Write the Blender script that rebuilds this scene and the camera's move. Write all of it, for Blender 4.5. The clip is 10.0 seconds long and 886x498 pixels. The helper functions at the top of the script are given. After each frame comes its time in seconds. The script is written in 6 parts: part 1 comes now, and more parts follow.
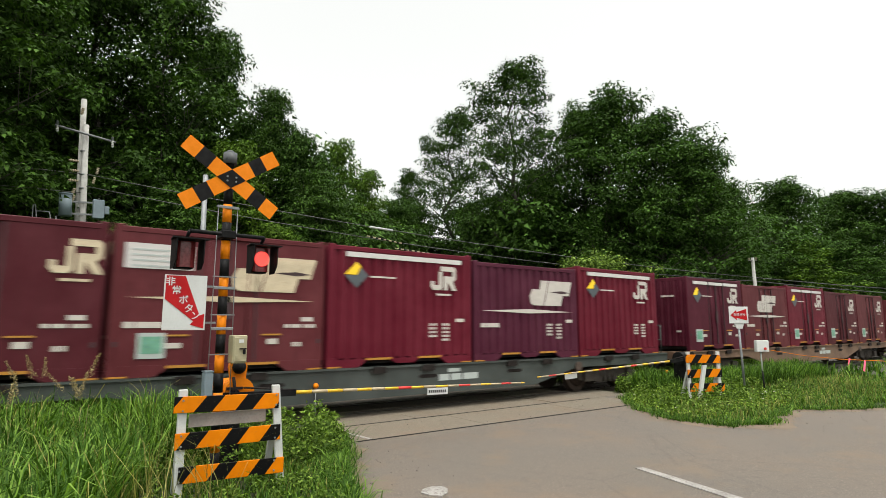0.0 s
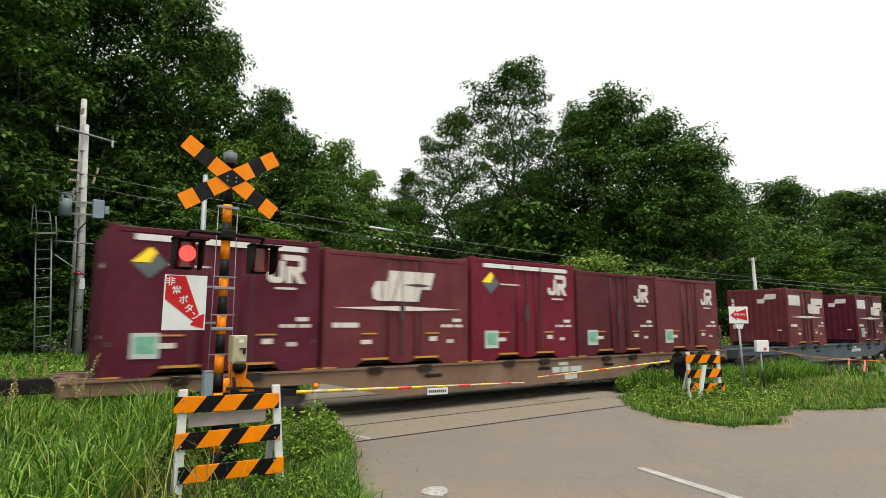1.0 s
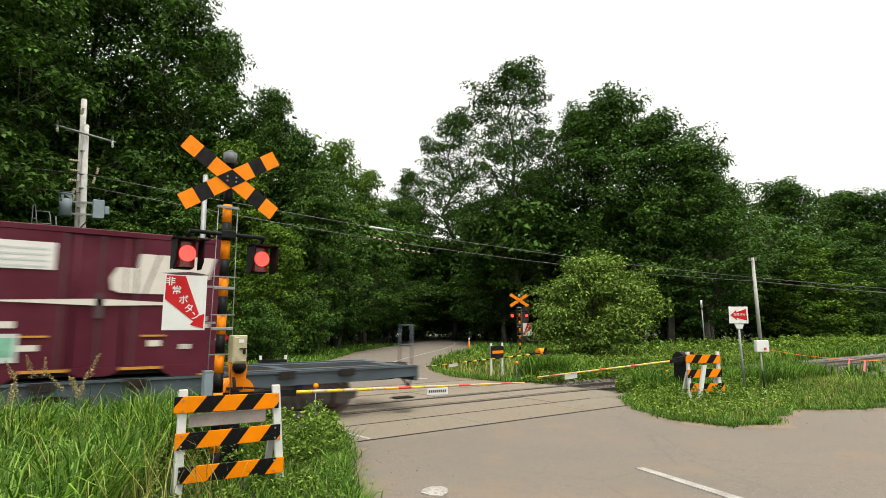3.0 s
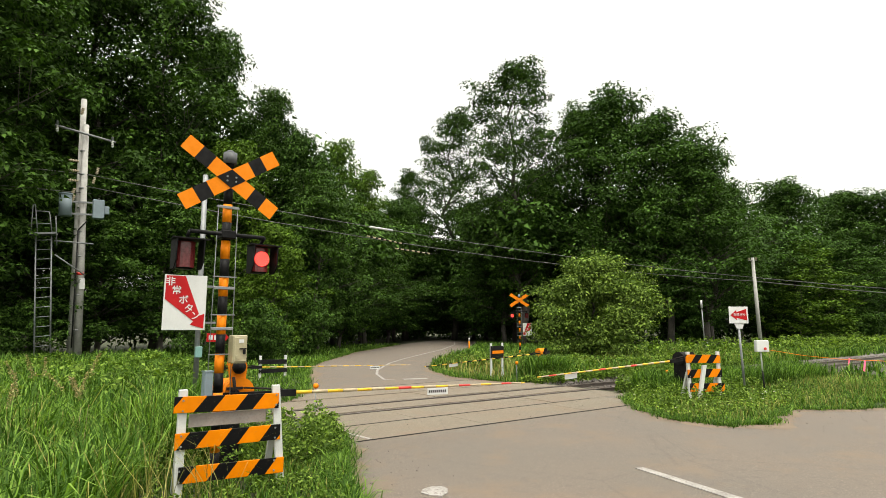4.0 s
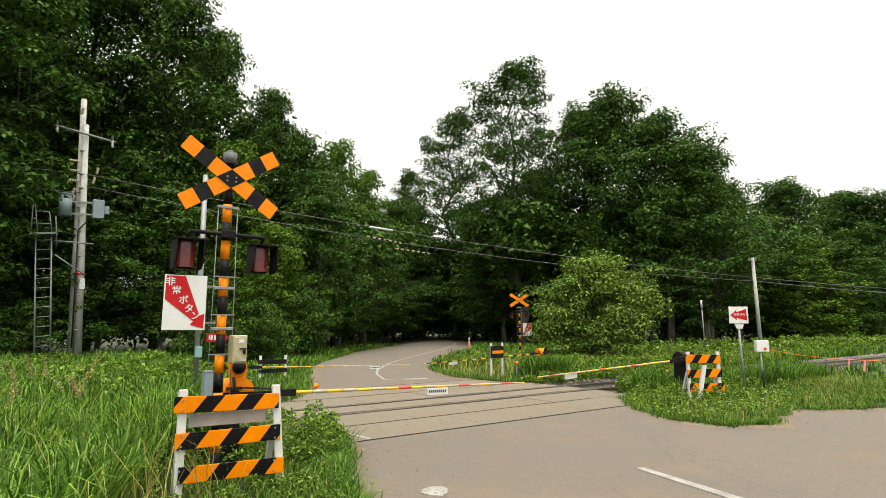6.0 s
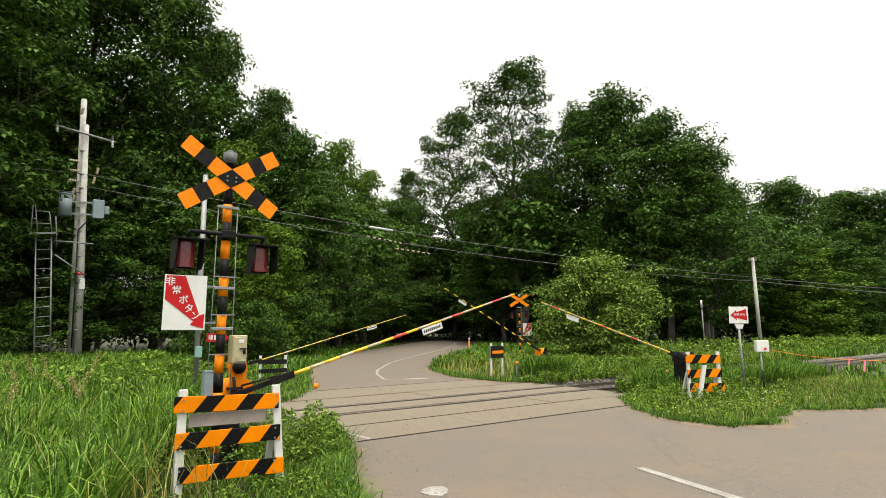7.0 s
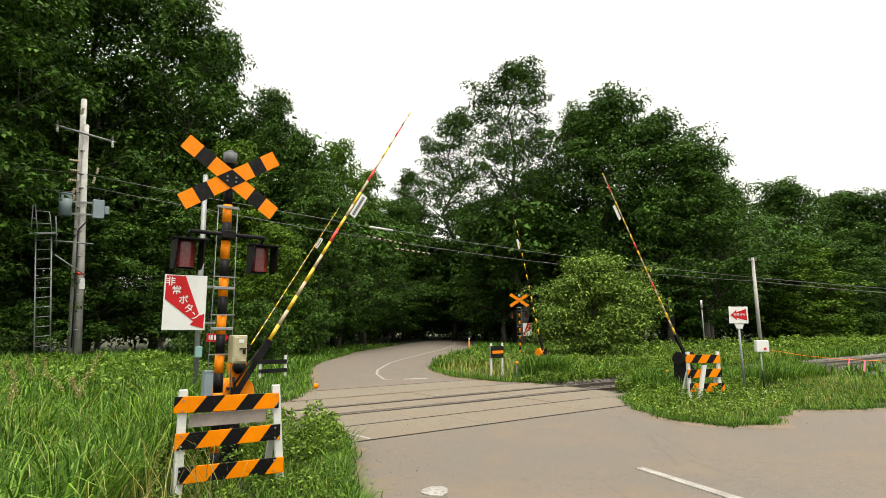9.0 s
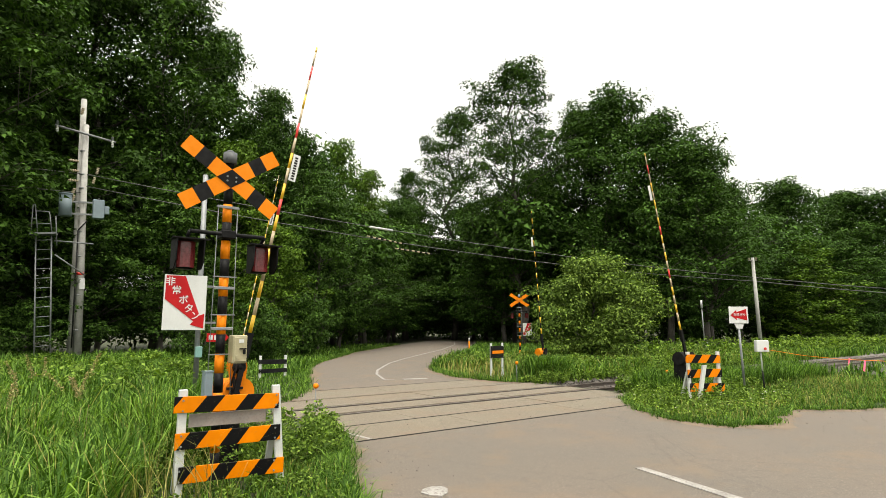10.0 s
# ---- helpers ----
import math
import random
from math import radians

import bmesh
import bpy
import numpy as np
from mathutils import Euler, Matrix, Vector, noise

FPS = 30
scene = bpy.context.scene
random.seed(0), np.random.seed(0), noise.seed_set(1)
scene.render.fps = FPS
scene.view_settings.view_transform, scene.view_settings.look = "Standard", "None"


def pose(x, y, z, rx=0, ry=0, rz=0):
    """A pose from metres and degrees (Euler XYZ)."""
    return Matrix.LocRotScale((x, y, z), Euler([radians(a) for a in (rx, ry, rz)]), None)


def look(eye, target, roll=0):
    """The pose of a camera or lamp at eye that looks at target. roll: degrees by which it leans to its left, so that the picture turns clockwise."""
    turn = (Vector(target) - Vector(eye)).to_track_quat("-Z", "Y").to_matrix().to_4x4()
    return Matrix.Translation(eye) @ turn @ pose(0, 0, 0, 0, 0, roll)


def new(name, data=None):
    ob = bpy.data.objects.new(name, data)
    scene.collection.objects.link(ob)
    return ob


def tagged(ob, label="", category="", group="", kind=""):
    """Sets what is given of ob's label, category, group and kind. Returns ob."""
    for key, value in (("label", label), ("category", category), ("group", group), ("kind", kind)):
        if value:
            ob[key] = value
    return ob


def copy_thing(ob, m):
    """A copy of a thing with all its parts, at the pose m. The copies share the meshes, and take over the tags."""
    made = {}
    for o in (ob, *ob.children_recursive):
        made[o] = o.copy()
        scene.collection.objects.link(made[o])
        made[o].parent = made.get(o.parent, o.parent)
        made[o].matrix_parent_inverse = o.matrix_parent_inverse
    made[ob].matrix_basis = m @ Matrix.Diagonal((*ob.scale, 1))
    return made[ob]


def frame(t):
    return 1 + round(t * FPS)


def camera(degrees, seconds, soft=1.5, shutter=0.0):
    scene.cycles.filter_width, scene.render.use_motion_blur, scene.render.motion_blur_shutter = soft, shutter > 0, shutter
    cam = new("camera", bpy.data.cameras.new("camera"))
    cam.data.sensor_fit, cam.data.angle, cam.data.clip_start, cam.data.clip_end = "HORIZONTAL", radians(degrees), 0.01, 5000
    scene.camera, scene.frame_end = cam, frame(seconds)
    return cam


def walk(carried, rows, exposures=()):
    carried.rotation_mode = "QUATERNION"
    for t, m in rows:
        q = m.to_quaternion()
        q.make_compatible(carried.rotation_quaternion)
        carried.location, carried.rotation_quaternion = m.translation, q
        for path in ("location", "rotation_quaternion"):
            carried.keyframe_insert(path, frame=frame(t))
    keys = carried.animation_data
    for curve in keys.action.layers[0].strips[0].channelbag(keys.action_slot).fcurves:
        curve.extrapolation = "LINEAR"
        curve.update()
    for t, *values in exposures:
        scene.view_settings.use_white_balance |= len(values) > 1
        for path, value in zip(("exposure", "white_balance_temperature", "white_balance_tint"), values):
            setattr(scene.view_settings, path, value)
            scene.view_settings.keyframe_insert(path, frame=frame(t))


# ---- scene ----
cam = camera(76.86, 10.0, soft=0.8, shutter=0.2)
EYE = Vector((2.823, -11.587, 1.836))
AIM = EYE + Vector((0.58166, 0.80190, 0.13622))
walk(cam, [(0, look(EYE, AIM)), (10, look(EYE, AIM))], [(0, -0.45, 6750, 6), (1.0, -0.38, 6800, 6), (2.5, -0.20, 6900, 6), (4.0, -0.16, 7150, 6), (5.0, -0.15, 7200, 6), (10, -0.13, 7200, 6)])

# ---- light: a bright overcast sky ----
world = bpy.data.worlds.new("overcast_sky")
scene.world = world
world.use_nodes = True
wn, wl = world.node_tree.nodes, world.node_tree.links
sky = wn.new("ShaderNodeTexSky")
sky.sky_type, sky.sun_disc = "NISHITA", False
sky.sun_elevation, sky.sun_rotation = radians(74), radians(200)
sky.air_density, sky.dust_density, sky.ozone_density = 1.0, 6.0, 1.0
grey = wn.new("ShaderNodeHueSaturation")
grey.inputs["Saturation"].default_value = 0.10
wl.new(sky.outputs["Color"], grey.inputs["Color"])
wl.new(grey.outputs["Color"], wn["Background"].inputs["Color"])
wn["Background"].inputs["Strength"].default_value = 0.48
sun = new("sun", bpy.data.lights.new("sun", "SUN"))
sun.data.energy, sun.data.angle, sun.data.color = 0.9, radians(30), (1.0, 0.97, 0.92)
sun.matrix_world = look((0, 0, 60), (60 * math.sin(radians(20)) * 0.287, 60 * math.cos(radians(20)) * 0.287, 0))

# ---- materials ----


def nodes_of(name):
    m = bpy.data.materials.new(name)
    m.use_nodes = True
    nt = m.node_tree
    return m, nt.nodes, nt.links, nt.nodes["Principled BSDF"]


def ramp(n, l, value, stops):
    r = n.new("ShaderNodeValToRGB")
    e = r.color_ramp.elements
    while len(e) < len(stops):
        e.new(0.5)
    for s, (p, c) in zip(e, stops):
        s.position, s.color = p, (*c, 1) if len(c) == 3 else c
    l.new(value, r.inputs["Fac"])
    return r.outputs["Color"]


def tex(n, l, scale, detail=4.0, rough=0.6, coord="Object", stretch=None):
    c = n.new("ShaderNodeTexCoord")
    t = n.new("ShaderNodeTexNoise")
    t.inputs["Scale"].default_value, t.inputs["Detail"].default_value, t.inputs["Roughness"].default_value = scale, detail, rough
    out = c.outputs[coord]
    if stretch:
        mp = n.new("ShaderNodeMapping")
        mp.inputs["Scale"].default_value = stretch
        l.new(out, mp.inputs["Vector"])
        out = mp.outputs["Vector"]
    l.new(out, t.inputs["Vector"])
    return t.outputs["Fac"]


def blend(n, l, fac, a, b, mode="MIX"):
    m = n.new("ShaderNodeMix")
    m.data_type, m.blend_type = "RGBA", mode
    for sock, v in ((m.inputs[0], fac), (m.inputs[6], a), (m.inputs[7], b)):
        if hasattr(v, "is_output"):
            l.new(v, sock)
        elif isinstance(v, (int, float)):
            sock.default_value = v
        else:
            sock.default_value = (*v, 1)
    return m.outputs[2]


def relief(n, l, bsdf, height, strength, dist=0.01):
    b = n.new("ShaderNodeBump")
    b.inputs["Strength"].default_value, b.inputs["Distance"].default_value = strength, dist
    l.new(height, b.inputs["Height"])
    l.new(b.outputs["Normal"], bsdf.inputs["Normal"])


def coat(name, rgb, rough=0.5, metal=0.0, var=0.25, dirt=(0.12, 0.09, 0.06), dirty=0.35, scale=3.0, bump=0.08, streak=False):
    """Painted or plain surface: base colour, slow fading, fine grain and dirt in patches."""
    m, n, l, b = nodes_of(name)
    slow = tex(n, l, scale, 5.0, 0.65)
    fine = tex(n, l, scale * 14, 3.0, 0.6, stretch=(1, 1, 0.12) if streak else None)
    dark = tuple(c * (1 - var) for c in rgb)
    light = tuple(min(1.0, c * (1 + var * 0.6) + 0.01) for c in rgb)
    col = ramp(n, l, slow, [(0.3, dark), (0.7, light)])
    spots = ramp(n, l, fine, [(0.5, (0, 0, 0)), (0.78, (dirty, dirty, dirty))])
    l.new(blend(n, l, spots, col, dirt), b.inputs["Base Color"])
    b.inputs["Metallic"].default_value = metal
    l.new(ramp(n, l, fine, [(0.2, (rough * 0.8,) * 3), (0.8, (min(1, rough * 1.25),) * 3)]), b.inputs["Roughness"])
    relief(n, l, b, fine, bump, 0.01)
    return m


def matt(m, level):
    m.node_tree.nodes["Principled BSDF"].inputs["Specular IOR Level"].default_value = level
    return m


def glow(name, rgb, strength):
    m, n, l, b = nodes_of(name)
    b.inputs["Base Color"].default_value = (*rgb, 1)
    b.inputs["Emission Color"].default_value = (*rgb, 1)
    b.inputs["Emission Strength"].default_value = strength
    return m


def stripes(name, a, c, width, slope, offset=0.0):
    """Diagonal painted stripes in the board's own plane (x along, z up)."""
    m, n, l, b = nodes_of(name)
    co = n.new("ShaderNodeTexCoord")
    sx = n.new("ShaderNodeSeparateXYZ")
    l.new(co.outputs["Object"], sx.inputs["Vector"])
    k = n.new("ShaderNodeMath"); k.operation = "MULTIPLY_ADD"
    k.inputs[1].default_value = slope
    l.new(sx.outputs["Z"], k.inputs[0]); l.new(sx.outputs["X"], k.inputs[2])
    o = n.new("ShaderNodeMath"); o.operation = "ADD"; o.inputs[1].default_value = offset + 100 * width
    l.new(k.outputs[0], o.inputs[0])
    p = n.new("ShaderNodeMath"); p.operation = "PINGPONG"; p.inputs[1].default_value = width
    l.new(o.outputs[0], p.inputs[0])
    g = n.new("ShaderNodeMath"); g.operation = "GREATER_THAN"; g.inputs[1].default_value = width * 0.56
    l.new(p.outputs[0], g.inputs[0])
    col = blend(n, l, g.outputs[0], a, c)
    wear = ramp(n, l, tex(n, l, 30, 5), [(0.62, (0, 0, 0)), (0.8, (0.5, 0.5, 0.5))])
    soft = blend(n, l, wear, col, (0.16, 0.12, 0.08))
    l.new(blend(n, l, ramp(n, l, tex(n, l, 4, 3), [(0.3, (0.78, 0.78, 0.78)), (0.7, (1, 1, 1))]), (0, 0, 0), soft), b.inputs["Base Color"])
    b.inputs["Roughness"].default_value = 0.48
    return matt(m, 0.12)


ORANGE = (0.64, 0.176, 0.001)
BLACK = (0.0035, 0.0035, 0.0038)
m_orange = matt(coat("orange_paint", ORANGE, 0.45, var=0.12, dirty=0.05, scale=6), 0.12)
m_black = matt(coat("black_paint", BLACK, 0.5, var=0.3, dirt=(0.02, 0.018, 0.016), dirty=0.15, scale=6), 0.08)
m_white = coat("white_paint", (0.46, 0.47, 0.46), 0.5, var=0.12, dirt=(0.3, 0.27, 0.22), dirty=0.4, scale=5)
m_galv = coat("galvanised_steel", (0.17, 0.18, 0.185), 0.5, 0.3, var=0.2, dirty=0.25, scale=8)
m_concrete = coat("pole_concrete", (0.33, 0.325, 0.305), 0.85, var=0.22, dirt=(0.1, 0.1, 0.08), dirty=0.4, scale=2.5, bump=0.3)
m_beige = coat("beige_enamel", (0.30, 0.27, 0.165), 0.4, var=0.1, dirty=0.2)
m_teal = coat("pale_teal_enamel", (0.13, 0.26, 0.24), 0.4, var=0.1, dirty=0.2)
m_bluegrey = coat("blue_grey_enamel", (0.14, 0.185, 0.21), 0.4, var=0.1, dirty=0.2)
m_capgrey = matt(coat("dark_grey_cap", (0.075, 0.08, 0.085), 0.5, var=0.2, dirty=0.2, scale=8), 0.2)
m_red = matt(coat("red_sign_film", (0.36, 0.005, 0.008), 0.4, var=0.08, dirty=0.04), 0.15)
m_signwhite = coat("white_sign_film", (0.50, 0.51, 0.50), 0.35, var=0.06, dirty=0.1, scale=4)
m_ceramic = coat("insulator_ceramic", (0.34, 0.29, 0.20), 0.25, var=0.15, dirty=0.2, scale=20)
m_whiteceramic = coat("white_ceramic", (0.5, 0.5, 0.48), 0.2, var=0.08, dirty=0.2, scale=20)
# rubber, and also the shade painted into the flangeway gaps
m_rubber_and_shade = coat("black_rubber_and_gap_shade", (0.012, 0.012, 0.012), 0.9, var=0.3, dirt=(0.04, 0.03, 0.02), dirty=0.2)
m_steel = coat("rail_steel", (0.085, 0.072, 0.062), 0.45, 0.4, var=0.25, dirt=(0.1, 0.05, 0.03), dirty=0.4, scale=6, bump=0.1)
m_rust = coat("rusted_steel", (0.055, 0.036, 0.026), 0.8, 0.1, var=0.35, dirt=(0.10, 0.05, 0.025), dirty=0.5, scale=8, bump=0.25)
# grime, and also the dark painted for the sill slots
m_under = coat("undercarriage_grime_and_slot_shade", (0.013, 0.010, 0.009), 0.85, 0.0, var=0.4, dirt=(0.045, 0.03, 0.02), dirty=0.5, scale=5, bump=0.2)
# upright streaks in this colour imitate reflections on the lens
m_lens = coat("unlit_red_lens", (0.16, 0.02, 0.022), 0.12, var=0.3, dirty=0.1, scale=25, streak=True)
m_glow = glow("lit_red_led", (1.0, 0.040, 0.032), 1.3)
m_lit = glow("lit_red_led_core", (1.0, 0.15, 0.13), 1.7)
m_pink = coat("pink_ribbon", (0.95, 0.12, 0.25), 0.5, var=0.1, dirty=0.05)
m_yellow = coat("yellow_paint", (0.60, 0.36, 0.01), 0.4, var=0.15, dirty=0.2, scale=8)
m_faded = coat("faded_tape", (0.36, 0.29, 0.18), 0.5, var=0.2, dirty=0.3, scale=8)
m_redtape = coat("red_tape", (0.60, 0.025, 0.02), 0.45, var=0.15, dirty=0.15, scale=8)
m_stripe = stripes("hazard_stripes", ORANGE, BLACK, 0.215, -0.76, 0.05)
m_bark = coat("tree_bark", (0.045, 0.038, 0.030), 0.9, var=0.4, dirt=(0.08, 0.08, 0.07), dirty=0.4, scale=4, bump=0.5)


def leafy(name, dark, light, shine=0.6, through_light=0.16):
    m, n, l, b = nodes_of(name)
    g = n.new("ShaderNodeNewGeometry")
    per = ramp(n, l, g.outputs["Random Per Island"], [(0.0, tuple(c * 0.75 for c in dark)), (0.5, dark), (0.8, light), (1.0, tuple(min(1, c * 1.3) for c in light))])
    big = ramp(n, l, tex(n, l, 0.35, 3), [(0.35, (0.72, 0.74, 0.7)), (0.65, (1.1, 1.08, 1.0))])
    col = blend(n, l, 1.0, per, big, "MULTIPLY")
    l.new(col, b.inputs["Base Color"])
    b.inputs["Roughness"].default_value = shine
    b.inputs["Specular IOR Level"].default_value = 0.06
    t = n.new("ShaderNodeBsdfTranslucent")
    warm = blend(n, l, 1.0, col, (1.1, 1.25, 0.5), "MULTIPLY")
    l.new(warm, t.inputs["Color"])
    mix = n.new("ShaderNodeMixShader")
    mix.inputs[0].default_value = through_light
    l.new(b.outputs[0], mix.inputs[1]); l.new(t.outputs[0], mix.inputs[2])
    l.new(mix.outputs[0], n["Material Output"].inputs["Surface"])
    return m


m_leaf = leafy("broadleaf", (0.024, 0.052, 0.009), (0.056, 0.116, 0.019))
m_leaf_b = leafy("broadleaf_bluish", (0.027, 0.058, 0.011), (0.063, 0.132, 0.025))
m_leaf_y = leafy("broadleaf_fresh", (0.050, 0.098, 0.011), (0.105, 0.185, 0.024))
m_grass = leafy("meadow_grass", (0.040, 0.092, 0.014), (0.135, 0.232, 0.044), 0.5, 0.3)
m_weed = leafy("weed_leaves", (0.066, 0.118, 0.019), (0.180, 0.270, 0.052), 0.5, 0.3)
m_dry = leafy("dry_stems", (0.17, 0.17, 0.055), (0.30, 0.28, 0.11), 0.7, 0.3)
m_plume = leafy("grass_plumes", (0.20, 0.16, 0.10), (0.38, 0.31, 0.20), 0.8, 0.3)
m_flower = coat("white_petals", (0.75, 0.75, 0.70), 0.7, var=0.1, dirty=0.0)


def asphalt(name, dark, light, patch):
    m, n, l, b = nodes_of(name)
    grain = tex(n, l, 85, 3, 0.7)
    mid = tex(n, l, 6, 5, 0.65)
    big = tex(n, l, 0.5, 4, 0.6)
    col = blend(n, l, ramp(n, l, grain, [(0.35, (0, 0, 0)), (0.68, (1, 1, 1))]), dark, light)
    col = blend(n, l, ramp(n, l, big, [(0.42, (0, 0, 0)), (0.66, (0.75, 0.75, 0.75))]), col, patch)
    col = blend(n, l, ramp(n, l, mid, [(0.52, (0, 0, 0)), (0.72, (0.5, 0.5, 0.5))]), col, tuple(c * 1.1 for c in dark))
    chips = tex(n, l, 42, 2, 0.5)
    col = blend(n, l, ramp(n, l, chips, [(0.59, (0, 0, 0)), (0.70, (0.6, 0.6, 0.6))]), col, tuple(min(1, c * 1.75) for c in light))
    earth = ramp(n, l, tex(n, l, 0.9, 6, 0.7), [(0.50, (0, 0, 0)), (0.70, (0.7, 0.7, 0.7))])
    col = blend(n, l, earth, col, (0.135, 0.095, 0.062))
    v = n.new("ShaderNodeTexVoronoi")
    v.feature = "DISTANCE_TO_EDGE"
    v.inputs["Scale"].default_value = 0.33
    wob = n.new("ShaderNodeMix")
    wob.data_type = "VECTOR"
    wob.inputs[0].default_value = 0.12
    co = n.new("ShaderNodeTexCoord")
    nz = n.new("ShaderNodeTexNoise")
    nz.inputs["Scale"].default_value = 1.6
    nz.inputs["Detail"].default_value = 5
    l.new(co.outputs["Object"], nz.inputs["Vector"])
    l.new(co.outputs["Object"], wob.inputs[4])
    l.new(nz.outputs["Color"], wob.inputs[5])
    l.new(wob.outputs[1], v.inputs["Vector"])
    crack = ramp(n, l, v.outputs["Distance"], [(0.0, (0.22, 0.22, 0.22)), (0.007, (0, 0, 0))])
    col = blend(n, l, crack, col, tuple(c * 0.5 for c in dark))
    l.new(col, b.inputs["Base Color"])
    b.inputs["Roughness"].default_value = 0.85
    relief(n, l, b, grain, 0.5, 0.006)
    return m


m_asphalt = asphalt("worn_asphalt", (0.048, 0.040, 0.033), (0.149, 0.126, 0.104), (0.106, 0.084, 0.066))
m_panel = asphalt("crossing_concrete", (0.076, 0.064, 0.047), (0.172, 0.146, 0.110), (0.118, 0.092, 0.066))
m_line = coat("road_line_paint", (0.25, 0.238, 0.22), 0.75, var=0.3, dirt=(0.115, 0.10, 0.088), dirty=1.6, scale=2.6, bump=0.2)
m_soil, n_, l_, b_ = nodes_of("grassy_soil")
_c = blend(n_, l_, ramp(n_, l_, tex(n_, l_, 1.2, 6, 0.7), [(0.35, (0, 0, 0)), (0.62, (1, 1, 1))]), (0.045, 0.034, 0.022), (0.026, 0.046, 0.012))
_c = blend(n_, l_, ramp(n_, l_, tex(n_, l_, 40, 4, 0.7), [(0.4, (0, 0, 0)), (0.7, (0.6, 0.6, 0.6))]), _c, (0.05, 0.065, 0.022))
l_.new(_c, b_.inputs["Base Color"])
b_.inputs["Roughness"].default_value = 0.95
relief(n_, l_, b_, tex(n_, l_, 25, 5, 0.7), 0.8, 0.05)
m_stone, n_, l_, b_ = nodes_of("ballast_stone")
_g = n_.new("ShaderNodeNewGeometry")
l_.new(ramp(n_, l_, _g.outputs["Random Per Island"], [(0, (0.05, 0.044, 0.04)), (1, (0.17, 0.15, 0.135))]), b_.inputs["Base Color"])
b_.inputs["Roughness"].default_value = 0.9

m_dirt = coat("washed_earth", (0.125, 0.088, 0.056), 0.95, var=0.35, dirt=(0.20, 0.165, 0.13), dirty=0.7, scale=2.5, bump=0.5)
matt(m_rubber_and_shade, 0.05)

matt(m_under, 0.1)

# ---- building helpers ----


def thing(name, x, y, z=0.0, rz=0.0, label="", category="", group="", kind=""):
    ob = new(name)
    ob.matrix_world = pose(x, y, z, 0, 0, rz)
    return tagged(ob, label, category, group, kind)


def part(name, bm, material, parent, label="", bevel=0.0, smooth=False):
    if bevel:
        bmesh.ops.bevel(bm, geom=list(bm.edges), offset=bevel, segments=1, affect="EDGES", clamp_overlap=True)
    bmesh.ops.recalc_face_normals(bm, faces=bm.faces)
    me = bpy.data.meshes.new(name)
    bm.to_mesh(me)
    bm.free()
    for m in material if isinstance(material, (list, tuple)) else [material]:
        me.materials.append(m)
    if smooth:
        for p in me.polygons:
            p.use_smooth = True
    ob = new(name, me)
    ob.parent = parent
    if label:
        tagged(ob, label)
    return ob


def box(bm, x0, x1, y0, y1, z0, z1, slot=0):
    v = [bm.verts.new((x, y, z)) for x in (x0, x1) for y in (y0, y1) for z in (z0, z1)]
    for i in ((0, 1, 3, 2), (4, 6, 7, 5), (0, 4, 5, 1), (2, 3, 7, 6), (0, 2, 6, 4), (1, 5, 7, 3)):
        bm.faces.new([v[k] for k in i]).material_index = slot
    return bm


def rod(bm, p0, p1, r0, r1=None, n=10, slot=0):
    p0, p1 = Vector(p0), Vector(p1)
    r1 = r0 if r1 is None else r1
    q = (p1 - p0).to_track_quat("Z", "Y").to_matrix()
    ends = []
    for p, r in ((p0, r0), (p1, r1)):
        ends.append([bm.verts.new(p + q @ Vector((r * math.cos(a), r * math.sin(a), 0))) for a in (2 * math.pi * k / n for k in range(n))])
    for k in range(n):
        f = bm.faces.new((ends[0][k], ends[0][(k + 1) % n], ends[1][(k + 1) % n], ends[1][k]))
        f.material_index, f.smooth = slot, True
    bm.faces.new(ends[0][::-1]).material_index = slot
    bm.faces.new(ends[1]).material_index = slot
    return bm


def tube(bm, pts, r, n=6):
    """One unbroken tube along a line of points."""
    rings = []
    for k, p in enumerate(pts):
        d = Vector(pts[min(k + 1, len(pts) - 1)]) - Vector(pts[max(k - 1, 0)])
        q = d.to_track_quat("Z", "Y").to_matrix()
        rings.append([bm.verts.new(Vector(p) + q @ Vector((r * math.cos(a), r * math.sin(a), 0))) for a in (2 * math.pi * j / n for j in range(n))])
    for a, b in zip(rings, rings[1:]):
        for j in range(n):
            bm.faces.new((a[j], a[(j + 1) % n], b[(j + 1) % n], b[j])).smooth = True
    bm.faces.new(rings[0][::-1])
    bm.faces.new(rings[-1])
    return bm


def slab(bm, pts, axis, a0, a1, slot=0):
    """A polygon of 2D points pushed along an axis: 'y' takes (x, z), 'z' takes (x, y), 'x' takes (y, z)."""
    put = {"y": lambda p, a: (p[0], a, p[1]), "z": lambda p, a: (p[0], p[1], a), "x": lambda p, a: (a, p[0], p[1])}[axis]
    lo = [bm.verts.new(put(p, a0)) for p in pts]
    hi = [bm.verts.new(put(p, a1)) for p in pts]
    k = len(pts)
    fs = [bm.faces.new(lo), bm.faces.new(hi[::-1])]
    fs += [bm.faces.new((lo[i], hi[i], hi[(i + 1) % k], lo[(i + 1) % k])) for i in range(k)]
    for f in fs:
        f.material_index = slot
    return bm


def B():
    return bmesh.new()


